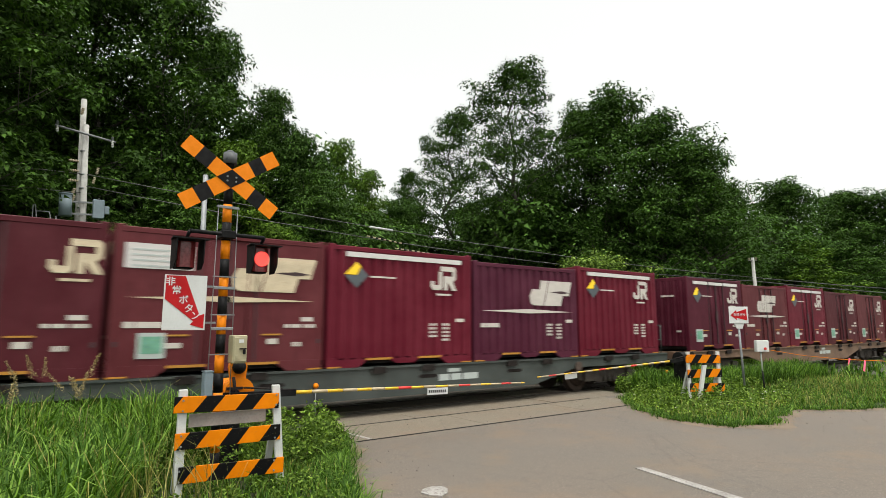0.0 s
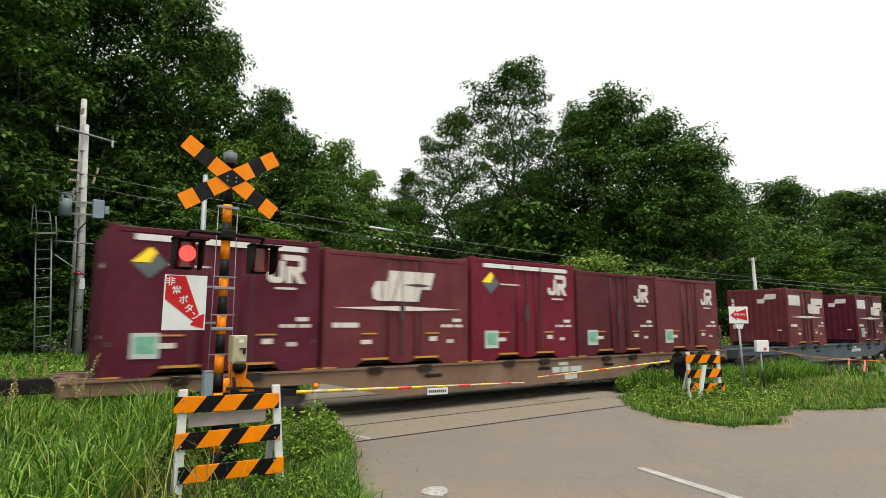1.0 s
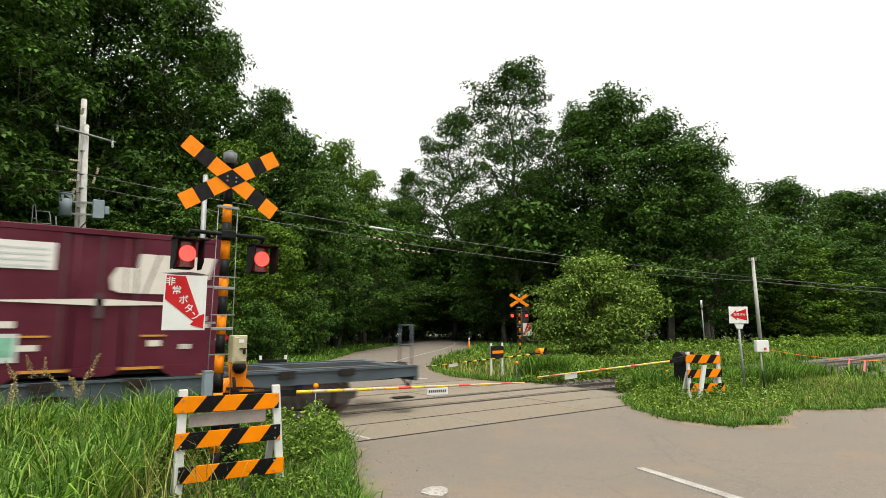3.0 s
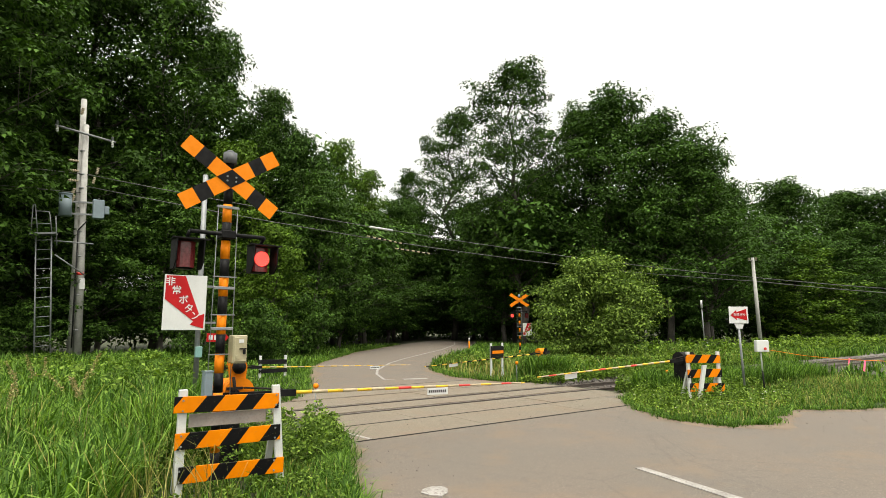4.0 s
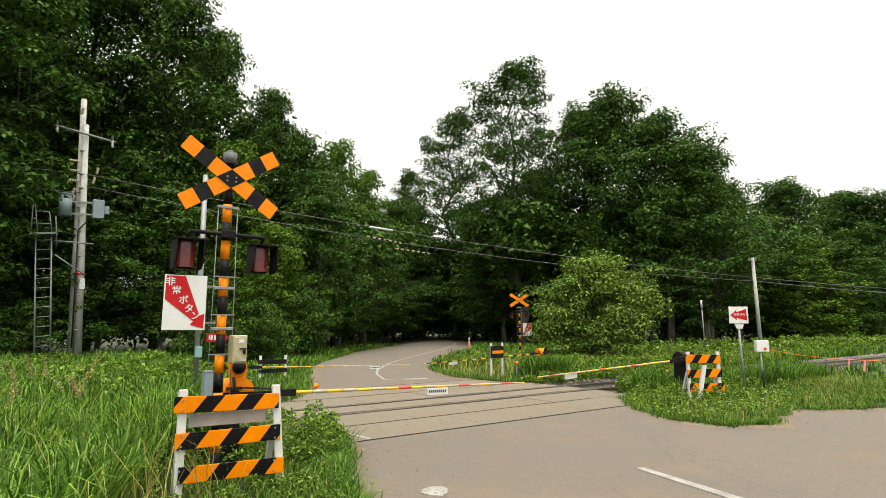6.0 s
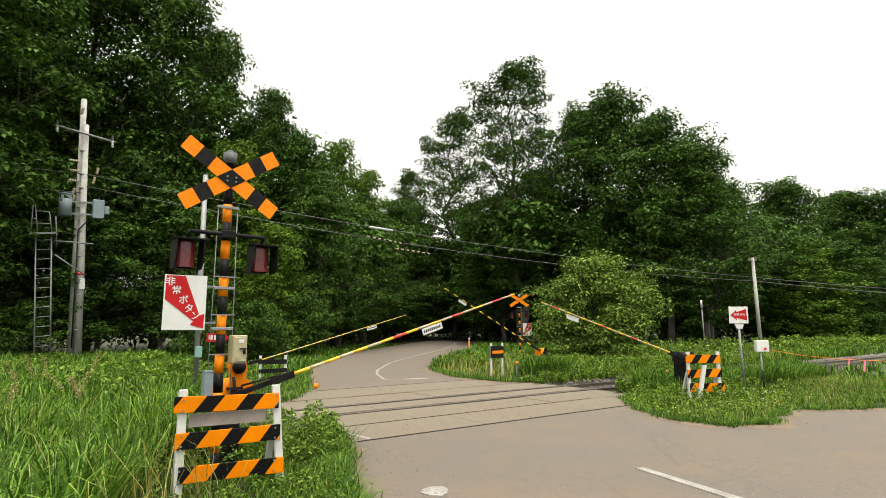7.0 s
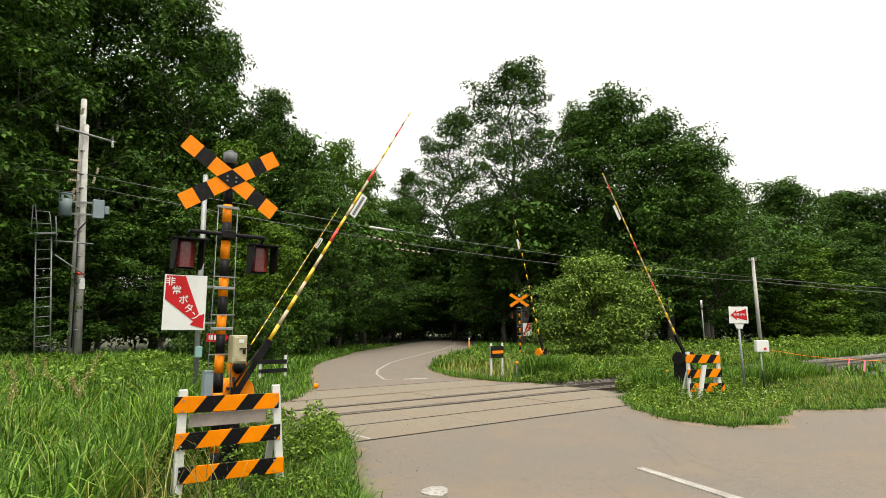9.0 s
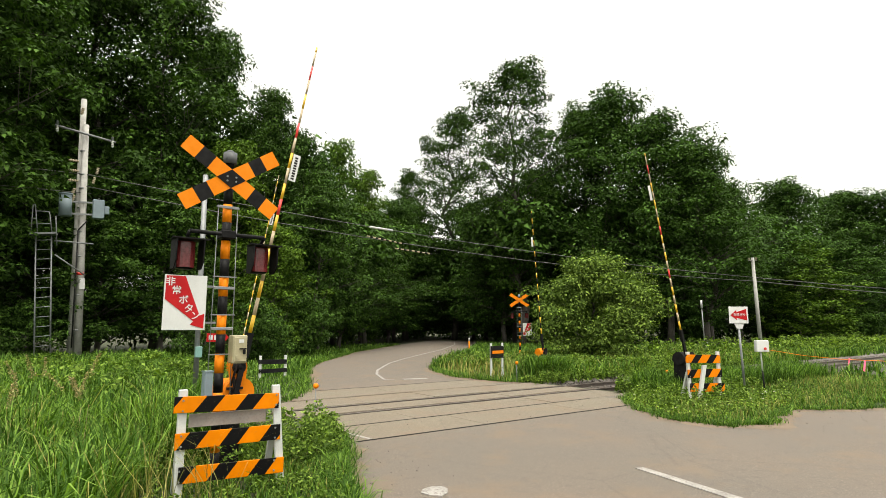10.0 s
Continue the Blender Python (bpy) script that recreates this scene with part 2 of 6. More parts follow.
def lettering(words, size, name, material, parent, m, label=""):
    cu = bpy.data.curves.new(name, "FONT")
    cu.body, cu.size, cu.extrude, cu.align_x, cu.align_y = words, size, 0.0015, "CENTER", "CENTER"
    cu.offset = size * 0.012
    tmp = new(name, cu)
    me = bpy.data.meshes.new_from_object(tmp.evaluated_get(bpy.context.evaluated_depsgraph_get()))
    bpy.data.objects.remove(tmp)
    me.materials.clear()
    me.materials.append(material)
    ob = new(name, me)
    ob.parent = parent
    ob.matrix_basis = m
    return tagged(ob, label)


def mesh_of(name, verts, faces, material, slots=None):
    """A mesh from arrays: verts (n, 3), faces (k, 3 or 4)."""
    me = bpy.data.meshes.new(name)
    verts, faces = np.asarray(verts, np.float32), np.asarray(faces, np.int32)
    k, w = faces.shape
    me.vertices.add(len(verts))
    me.vertices.foreach_set("co", verts.ravel())
    me.loops.add(k * w)
    me.loops.foreach_set("vertex_index", faces.ravel())
    me.polygons.add(k)
    me.polygons.foreach_set("loop_start", np.arange(0, k * w, w, dtype=np.int32))
    for m in material if isinstance(material, (list, tuple)) else [material]:
        me.materials.append(m)
    if slots is not None:
        me.polygons.foreach_set("material_index", np.asarray(slots, np.int32))
    me.update(calc_edges=True)
    return me


def inside(poly, x, y):
    """Which of the points lie in the polygon."""
    hit = np.zeros(len(x), bool)
    for (x0, y0), (x1, y1) in zip(poly, poly[1:] + poly[:1]):
        if y0 != y1:
            hit ^= ((y0 > y) != (y1 > y)) & (x < (x1 - x0) * (y - y0) / (y1 - y0) + x0)
    return hit


def leaves(rng, centres, radii, each, size, flat=0.7, droop=0.25):
    """Folded leaves scattered in clumps: arrays of verts and quads."""
    n = len(centres) * each
    c = np.repeat(centres, each, axis=0)
    r = np.repeat(radii, each)[:, None]
    d = rng.normal(size=(n, 3))
    d /= np.linalg.norm(d, axis=1)[:, None]
    p = c + d * r * (rng.random((n, 1)) ** 0.5) * np.array([1, 1, flat])
    out = d * np.array([1, 1, 0.3]) + rng.normal(size=(n, 3)) * 0.6
    out[:, 2] -= droop
    out /= np.linalg.norm(out, axis=1)[:, None]
    up = rng.normal(size=(n, 3)) * 0.4 + np.array([0, 0, 1.0])
    side = np.cross(out, up)
    side /= np.linalg.norm(side, axis=1)[:, None] + 1e-9
    nrm = np.cross(side, out)
    s = size * rng.uniform(0.65, 1.3, (n, 1))
    v = np.empty((n, 4, 3))
    v[:, 0] = p
    v[:, 1] = p + out * s * 0.45 + side * s * 0.30 + nrm * s * 0.08
    v[:, 2] = p + out * s
    v[:, 3] = p + out * s * 0.45 - side * s * 0.30 + nrm * s * 0.08
    return v.reshape(-1, 3), np.arange(n * 4).reshape(n, 4)


def sprays(rng, centres, radii, each, size, flat=0.72, under=0.25):
    """Tree foliage: each clump is a dome of leaves that lie like roof tiles, thin below."""
    n = len(centres) * each
    c = np.repeat(centres, each, axis=0)
    r = np.repeat(radii, each)[:, None]
    d = rng.normal(size=(n, 3))
    d /= np.linalg.norm(d, axis=1)[:, None]
    d[:, 2] = np.where(rng.random(n) < under, d[:, 2], np.abs(d[:, 2]))
    wob = 1 + 0.28 * np.sin(5 * d[:, :1] + c[:, :1] * 7) * np.sin(4 * d[:, 1:2] + c[:, 1:2] * 5)
    p = c + d * r * wob * rng.uniform(0.62, 1.08, (n, 1)) * np.array([1, 1, flat])
    nrm = d * np.array([0.8, 0.8, 1.0]) + np.array([0, 0, 0.35]) + rng.normal(size=(n, 3)) * 0.42
    nrm /= np.linalg.norm(nrm, axis=1)[:, None]
    out = d * np.array([1, 1, 0]) + rng.normal(size=(n, 3)) * 0.55 - np.array([0, 0, 0.35])
    out -= nrm * np.sum(out * nrm, axis=1)[:, None]
    out /= np.linalg.norm(out, axis=1)[:, None] + 1e-9
    side = np.cross(nrm, out)
    s = size * rng.uniform(0.6, 1.3, (n, 1))
    v = np.stack([p - side * s * 0.34, p + side * s * 0.34, p + out * s], 1)
    return v.reshape(-1, 3), np.arange(n * 3).reshape(n, 3)


# ---- ground, road, railway ----
NEAR_ROAD = [(16.2, -1.95), (14.9, -2.7), (13.8, -3.85), (13.1, -5.2), (13.25, -6.0), (14.1, -6.45), (15.2, -6.1), (16.5, -5.8), (17.6, -6.6), (22.0, -8.6), (40.0, -16.0),
             (40.0, -40.0), (-6.0, -40.0), (-1.0, -20.0), (2.0, -13.0), (4.4, -8.6), (5.75, -5.9), (6.55, -4.0), (7.0, -3.0), (7.15, -1.95)]
FAR_ROAD = [(7.9, 1.95), (8.8, 3.2), (9.55, 4.4), (10.5, 7.0), (12.85, 12.4), (15.6, 16.6), (21.3, 24.4), (32.0, 36.0), (43.2, 46.5),
            (46.0, 41.0), (36.0, 29.0), (26.9, 18.8), (20.1, 12.4), (17.1, 8.9), (15.9, 6.8), (15.3, 4.8), (15.4, 3.0), (15.8, 1.95)]
PANELS = [(7.15, -1.95), (16.2, -1.95), (16.2, 1.95), (7.9, 1.95)]

gx = [-380, -120, -60, -20, 0, 6.2, 6.75, 16.45, 17.0, 40, 70, 120, 420]
gy = [-360, -60, -20, -6, -2.7, -1.95, 1.95, 2.7, 6, 20, 60, 120, 440]
gv = [(x, y, -0.30 if abs(y) < 2 and not 6.5 < x < 16.6 else -0.03) for y in gy for x in gx]
gf = [(r * 13 + c, r * 13 + c + 1, r * 13 + c + 14, r * 13 + c + 13) for r in range(12) for c in range(12)]
me = mesh_of("ground", gv, gf, m_soil)
tagged(new("ground", me), "flat grassy soil on both sides of the railway", "ground", kind="structure")


def paved(name, poly, z0, z1, material, label, category):
    ob = part(name, slab(B(), poly, "z", z0, z1), material, None)
    return tagged(ob, label, category, kind="structure")


road_near = paved("road_near", NEAR_ROAD, -0.08, 0.0, m_asphalt, "worn grey asphalt road widening beside the level crossing", "road")
road_far = paved("road_far", FAR_ROAD, -0.08, 0.0, m_asphalt, "grey asphalt lane curving away into the woods", "road")

# concrete slabs of the crossing, with gaps for rails, flangeways and joints
crossing = thing("crossing_surface", 0, 0, 0, label="pale concrete slabs between and beside the rails of the crossing", category="crossing", kind="structure")
for y0, y1 in ((-1.94, -0.70), (-0.39, 0.39), (0.70, 1.94)):
    x = 7.2 + (0.3 if y0 > 0 else 0)
    while x < 16.0:
        w = min(1.98, 16.15 - x)
        part("slab", box(B(), x, x + w, y0 + 0.012, y1 - 0.012, -0.12, -0.004 + 0.004 * ((int(x * 7) % 3) - 1)), m_panel, crossing, bevel=0.008)
        x += w + 0.014
for y0, y1, x0 in ((-3.28, -1.99, 6.95), (1.99, 3.66, 8.2)):
    x = x0
    while x < 14.6:
        w = min(2.9, 14.9 - x)
        part("slab", box(B(), x, x + w, y0, y1, -0.05, 0.006), m_panel, crossing, bevel=0.004)
        x += w + 0.012
for y, x0, x1 in ((-1.966, 7.1, 14.4), (-3.30, 6.9, 15.2), (3.68, 8.6, 15.2)):
    part("joint_filler", box(B(), x0, x1, y - 0.018, y + 0.018, -0.05, 0.009), m_rubber_and_shade, crossing)


def rail_profile():
    return [(-0.064, -0.15), (0.064, -0.15), (0.064, -0.138), (0.012, -0.12), (0.009, -0.04), (0.033, -0.03), (0.034, -0.004), (0.026, 0.0), (-0.026, 0.0), (-0.034, -0.004), (-0.033, -0.03), (-0.009, -0.04), (-0.012, -0.12), (-0.064, -0.138)]


for y in (-0.566, 0.566):
    ob = part("rail", slab(B(), [(a + y, b) for a, b in rail_profile()], "x", -260, 260), m_steel, None)
    tagged(ob, "worn steel rail running straight through the crossing", "rail", "rails of the track", "structure")
# dark strips over the shallow floor put the gap's shade into colour
for y, w in ((-0.652, 0.048), (-0.490, 0.040), (0.490, 0.040), (0.652, 0.048)):
    part("flangeway", box(B(), 6.9, 16.4, y - w, y + w, -0.05, -0.022), m_rubber_and_shade, crossing, "dark strip that paints the shade in the flangeway gap")
for y in (-0.422, 0.422):
    ob = part("guard_rail", box(B(), 6.6, 16.6, y - 0.026, y + 0.026, -0.1, -0.010), m_rust, None, bevel=0.01)
    tagged(ob, "rusty guard rail beside the running rail", "rail", "guard rails", "structure")

rng = np.random.default_rng(4)
sleepers = thing("sleepers", 0, 0, 0, label="weathered dark timber sleepers under the rails", category="sleepers", kind="structure")
sleeper_mesh = None
for k in range(130):
    x = -12 + k * 0.65
    if 6.6 < x < 16.6:
        continue
    if sleeper_mesh is None:
        ob = part("sleeper", box(B(), -0.11, 0.11, -1.05, 1.05, -0.30, -0.152), m_rust, sleepers, bevel=0.01)
        sleeper_mesh = ob.data
    else:
        ob = new("sleeper", sleeper_mesh)
        ob.parent = sleepers
    ob.location = (x, rng.normal() * 0.02, 0)
# ballast bed: a low bank and its stones
bed = [(-2.3, -0.06), (-1.7, -0.17), (1.7, -0.17), (2.3, -0.06), (2.3, -0.4), (-2.3, -0.4)]
bank = part("ballast_bank", slab(slab(B(), bed, "x", 16.5, 260), bed, "x", -260, 6.7), m_stone, None)
tagged(bank, "bed of grey crushed stone under the track", "ballast", kind="structure")


def stones(n, xs, ys, z, size):
    oct_v = np.array([(1, 0, 0), (-1, 0, 0), (0, 1, 0), (0, -1, 0), (0, 0, 1), (0, 0, -1)], float)
    oct_f = np.array([(0, 2, 4), (2, 1, 4), (1, 3, 4), (3, 0, 4), (2, 0, 5), (1, 2, 5), (3, 1, 5), (0, 3, 5)])
    p = np.stack([rng.uniform(*xs, n), rng.uniform(*ys, n), np.full(n, z) + rng.random(n) * 0.05], 1)
    v = oct_v[None] * rng.uniform(0.5, 1.3, (n, 6, 1)) * size + rng.normal(size=(n, 6, 3)) * size * 0.25
    return (v + p[:, None]).reshape(-1, 3), (oct_f[None] + 6 * np.arange(n)[:, None, None]).reshape(-1, 3)


sv, sf = zip(*(stones(n, xs, ys, z, 0.034) for n, xs, ys, z in ((10000, (16.7, 52), (-2.1, 2.1), -0.16), (1500, (0, 6.7), (-2, 2), -0.16))))
off = np.cumsum([0] + [len(v) for v in sv[:-1]])
ob = new("ballast_stones", mesh_of("ballast_stones", np.concatenate(sv), np.concatenate([f + o for f, o in zip(sf, off)]), m_stone))
tagged(ob, "loose grey crushed ballast stones along the track", "ballast", kind="stuff")


gv_, gf_ = zip(*(stones(n, xs, ys, -0.012, z) for n, xs, ys, z in ((340, (13.2, 24.0), (-8.6, -6.2), 0.009), (160, (5.4, 7.2), (-6.0, -2.0), 0.009), (150, (7.2, 16.0), (-4.6, -2.0), 0.007), (500, (16.4, 19.5), (-3.4, -1.8), 0.03))))
off = np.cumsum([0] + [len(v) for v in gv_[:-1]])
ob = new("loose_gravel", mesh_of("loose_gravel", np.concatenate(gv_), np.concatenate([f + o for f, o in zip(gf_, off)]), m_stone))
tagged(ob, "loose gravel chips scattered on the asphalt's edges", "gravel", kind="stuff")


def marking(poly, label):
    ob = part("road_marking", slab(B(), poly, "z", 0.001, 0.0105), m_line, None)
    tagged(ob, label, "road marking", "painted road lines", "structure")


marking([(9.28, -6.93), (9.40, -6.97), (9.02, -8.9), (8.86, -8.9)], "worn white dashed centre line on the asphalt")
marking([(6.43, -6.20), (6.52, -6.10), (6.66, -6.07), (6.78, -6.14), (6.76, -6.25), (6.66, -6.38), (6.55, -6.43), (6.46, -6.33)], "worn white tip of a painted road mark")
marking([(7.20, -2.0), (7.27, -2.0), (7.45, -3.22), (7.37, -3.24)], "thin white line at the edge of the crossing")
arc = [(12.95, 5.15), (12.69, 5.45), (13.07, 6.35), (13.53, 7.47), (14.56, 9.25), (17.16, 12.7), (19.76, 15.5), (23.63, 19.3), (28.38, 23.9), (36.0, 32.2), (43.0, 41.5)]
for a, b in zip(arc, arc[1:]):
    w = 0.05
    d = Vector((b[0] - a[0], b[1] - a[1])).normalized()
    n2 = Vector((-d.y, d.x)) * w
    marking([(a[0] - n2.x, a[1] - n2.y), (b[0] - n2.x, b[1] - n2.y), (b[0] + n2.x, b[1] + n2.y), (a[0] + n2.x, a[1] + n2.y)], "white line along the bend of the lane")
marking([(13.25, 5.05), (14.1, 4.85), (14.18, 5.1), (13.33, 5.3)], "white stop line before the crossing")

# ---- trees ----


def tree_meshes(seed, h, r, leaf, clumps, each, size, low=0.25, bulge=0.55, airy=0.0, lean=0.0):
    """Trunk with limbs, and a crown of leaf clumps at the twigs' ends."""
    g = np.random.default_rng(seed)
    bm = B()
    steps = 7
    spine = [Vector((0, 0, -0.2))]
    for k in range(1, steps + 1):
        spine.append(Vector((g.normal() * 0.018 * h + lean * k / steps * h * 0.1, g.normal() * 0.018 * h, h * 0.93 * k / steps)))
    base = 0.012 * h + 0.05
    for k in range(steps):
        rod(bm, spine[k], spine[k + 1], base * (1 - k / steps * 0.9), base * (1 - (k + 1) / steps * 0.9), 7)

    def on_spine(z):
        u = min(max(z / (h * 0.93) * steps, 0), steps - 0.001)
        return spine[int(u)].lerp(spine[int(u) + 1], u - int(u))
    cs, rs = [], []
    limbs = max(10, clumps // 6)
    for i in range(limbs):
        u = low + (1 - low) * (i + g.random()) / limbs
        if u < bulge:
            prof = 0.62 + 0.38 * math.sin((u - low) / max(0.01, bulge - low) * math.pi / 2)
        else:
            prof = math.cos((u - bulge) / (1.03 - bulge) * math.pi / 2) ** 0.75
        a = i * 2.399 + g.normal() * 0.35
        reach = r * prof * g.uniform(0.62, 1.16)
        z = u * h
        root = on_spine(max(0.1 * h, z - reach * g.uniform(0.35, 0.75)))
        tip = Vector((root.x + reach * math.cos(a), root.y + reach * math.sin(a), z))
        mid = root.lerp(tip, 0.5) + Vector((0, 0, reach * 0.08))
        rb = base * 0.34 * (1.15 - u)
        rod(bm, root, mid, rb, rb * 0.65, 5)
        rod(bm, mid, tip, rb * 0.65, rb * 0.15, 5)
        for j in range(6):
            s = 1.0 - 0.72 * (j / 6) * g.uniform(0.6, 1.3)
            c = root.lerp(tip, s) + Vector(g.normal(size=3)) * (0.16 * reach + 0.12)
            if j < 3:
                rod(bm, root.lerp(tip, s * 0.8), c, rb * 0.25, rb * 0.08, 4)
            if g.random() < airy:
                continue
            cs.append(c)
            rs.append(g.uniform(0.10, 0.19) * r + 0.20)
    v, f = sprays(g, np.array(cs), np.array(rs), each, size)
    bmesh.ops.recalc_face_normals(bm, faces=bm.faces)
    trunk = bpy.data.meshes.new("trunk")
    bm.to_mesh(trunk)
    bm.free()
    trunk.materials.append(m_bark)
    return trunk, mesh_of("crown", v, f, leaf)


def tree_of(meshes, label, category="tree", group="trees of the wood"):
    ob = thing("tree" if category == "tree" else "shrub", 0, 0, 0, label=label, category=category, group=group)
    for nm, me_ in zip(("trunk", "crown"), meshes):
        o = new(nm, me_)
        o.parent = ob
    return ob


KINDS = {
    "tall": tree_of(tree_meshes(11, 24, 4.6, m_leaf, 420, 100, 0.245, low=0.22, bulge=0.5), "tall dark green broadleaf tree at the wood's edge"),
    "full": tree_of(tree_meshes(23, 20, 4.8, m_leaf_b, 400, 100, 0.245, low=0.22, bulge=0.45), "full-crowned deep green broadleaf tree"),
    "airy": tree_of(tree_meshes(37, 27, 4.6, m_leaf, 400, 110, 0.23, low=0.2, bulge=0.6, airy=0.10), "tall open-crowned tree with visible pale limbs"),
    "low": tree_of(tree_meshes(43, 11, 3.1, m_leaf, 230, 110, 0.19, low=0.20, bulge=0.4), "young dark green broadleaf tree with a low crown"),
    "young": tree_of(tree_meshes(41, 11, 3.1, m_leaf_y, 230, 110, 0.19, low=0.08, bulge=0.4), "young fresh green broadleaf tree, leafy to the ground"),
    "bush": tree_of(tree_meshes(53, 3.6, 1.9, m_leaf, 110, 110, 0.14, low=0.06, bulge=0.35), "low green bush at the edge of the wood", "shrub", "bushes along the wood"),
}
SIZES = {"tall": (24, 4.6), "full": (20, 4.8), "airy": (27, 4.6), "young": (11, 3.1), "low": (11, 3.1), "bush": (3.6, 1.9)}
used = set()


def plant(kind, x, y, h, r, turn):
    h0, r0 = SIZES[kind]
    ob = KINDS[kind]
    if kind in used:
        ob = copy_thing(ob, pose(0, 0, 0))
    used.add(kind)
    ob.matrix_basis = pose(x, y, -0.05, 0, 0, turn) @ Matrix.Diagonal((r / r0, r / r0, h / h0, 1))
    return ob


WOOD_WEST = [("tall", -0.9, 22.1, 23, 4.6), ("full", 1.8, 27.5, 25, 5.0), ("tall", 5.3, 29.5, 28, 5.2), ("tall", 9.0, 28.8, 27, 4.8), ("full", 13.3, 35.7, 26, 4.5),
             ("tall", 15.9, 28.7, 19.4, 2.9), ("young", 12.8, 26.0, 13.7, 3.3), ("full", 17.9, 27.4, 16.0, 3.2), ("low", 8.6, 23.4, 9.5, 3.0), ("low", 2.8, 24.3, 9.2, 3.1),
             ("full", -0.5, 33.2, 28, 5.5), ("tall", -6, 26, 24, 5), ("low", 5.6, 23.6, 8.0, 2.8)]
WOOD_MID = [("young", 27.1, 40.6, 20.5, 3.9), ("young", 31.3, 42.6, 18.6, 4.0), ("low", 18.4, 24.5, 11.4, 2.9), ("young", 14.2, 21.3, 7.8, 2.3), ("airy", 46.0, 56.8, 24.5, 4.2),
            ("full", 37.0, 45.2, 16.5, 4.0), ("low", 21.8, 28.3, 9.5, 3.0), ("full", 27.6, 34.8, 12.2, 4.0), ("full", 41.2, 49.5, 16.0, 5.0), ("full", 23.0, 36.0, 17.0, 4.2)]
WOOD_CENTRE = [("airy", 39.5, 26.6, 28.0, 4.9), ("airy", 47.0, 46.9, 31.0, 5.2), ("full", 46.0, 34.5, 17.0, 4.9), ("full", 47.0, 31.2, 19.0, 4.9), ("full", 41.0, 49.5, 17.5, 5.0), ("full", 52.0, 49.0, 19.0, 5.5), ("low", 50.5, 44.5, 11.0, 5.0), ("full", 41.5, 31.0, 15.0, 4.5), ("low", 34.5, 42.5, 9.0, 4.0)]
WOOD_EAST = [("full", 45.0, 20.2, 23.4, 5.8), ("full", 47.0, 16.2, 20.6, 5.2), ("tall", 46.2, 24.3, 24.0, 4.5), ("full", 47.3, 13.0, 17.2, 4.6), 
             ("full", 53.9, 16.2, 16.7, 4.3), ("full", 64.2, 18.7, 16.8, 4.4)]
WOOD_FAR = [("full", 85.7, 21.8, 21.5, 5.9), ("full", 93.1, 16.5, 20.0, 5.5), ("low", 68.3, 18.2, 13.0, 4.4), ("young", 68.8, 14.4, 10.5, 4.7), ("full", 76.5, 12.4, 11.4, 4.3),
            ("full", 93.4, 11.5, 19.5, 5.7), ("full", 96.1, 26.8, 22.1, 6.9), ("full", 114.8, 25.6, 24.4, 7.7)]
BUSHES = [("bush", 74.2, 19.0, 5.0, 3.0), ("bush", 73.6, 11.9, 4.1, 3.0), ("bush", 84.2, 16.2, 4.5, 3.3), ("bush", 79.0, 10.5, 2.9, 2.5),
          ("bush", 15.3, 19.3, 3.4, 1.6), ("bush", 11.8, 16.4, 2.9, 1.5), ("bush", 9.2, 15.6, 3.7, 1.4)]
BUSHES_WEST = [("bush", 2.6, 21.2, 2.8, 1.5), ("bush", 0.9, 20.8, 2.4, 1.5), ("bush", -4.0, 21.0, 3.0, 1.8)]
turns = np.random.default_rng(9)
for zone in (WOOD_WEST, WOOD_MID, WOOD_CENTRE, WOOD_EAST, WOOD_FAR, BUSHES, BUSHES_WEST):
    for row in zone:
        plant(*row, turns.uniform(0, 360))
m_leaf_s = leafy("shrub_leaves", (0.062, 0.108, 0.019), (0.165, 0.245, 0.048))
shrub = tree_of(tree_meshes(71, 5.1, 3.2, m_leaf_s, 330, 150, 0.135, low=0.16, bulge=0.5), "broad light green shrub standing alone in the grass", "shrub", "lone shrub")
shrub.matrix_basis = pose(26.5, 7.75, 0, 0, 0, 40)

# deeper wood behind the edge, too far off to tell the trees apart
g = np.random.default_rng(77)
band = []
for x0, y0, x1, y1, n, top in ((-14, 38, 22, 46, 260, 20), (22, 52, 60, 72, 300, 13), (58, 66, 76, 56, 240, 12), (44, 38, 58, 50, 260, 15), (50, 40, 70, 24, 260, 14), (66, 26, 130, 30, 340, 14), (12, 33, 24, 42, 120, 10), (48, 22, 66, 22, 180, 11), (100, 12, 160, 14, 260, 17), (40, 78, 112, 50, 380, 13), (48, 52, 70, 62, 190, 6), (-14, 36, 23, 41, 240, 4), (25, 46, 60, 68, 260, 5), (47, 40, 70, 20, 230, 4.5), (70, 22, 110, 20, 150, 5)):
    u = g.random(n)
    band.append(np.stack([x0 + (x1 - x0) * u + g.normal(size=n) * 1.5, y0 + (y1 - y0) * u + g.normal(size=n) * 1.5, g.random(n) ** 0.8 * top], 1))
band = np.concatenate(band)
v, f = sprays(g, band, g.uniform(1.1, 2.1, len(band)), 72, 0.42)
tagged(new("deep_wood", mesh_of("deep_wood", v, f, m_leaf_b)), "dense dark green undergrowth and foliage deep in the wood", "wood", kind="stuff")

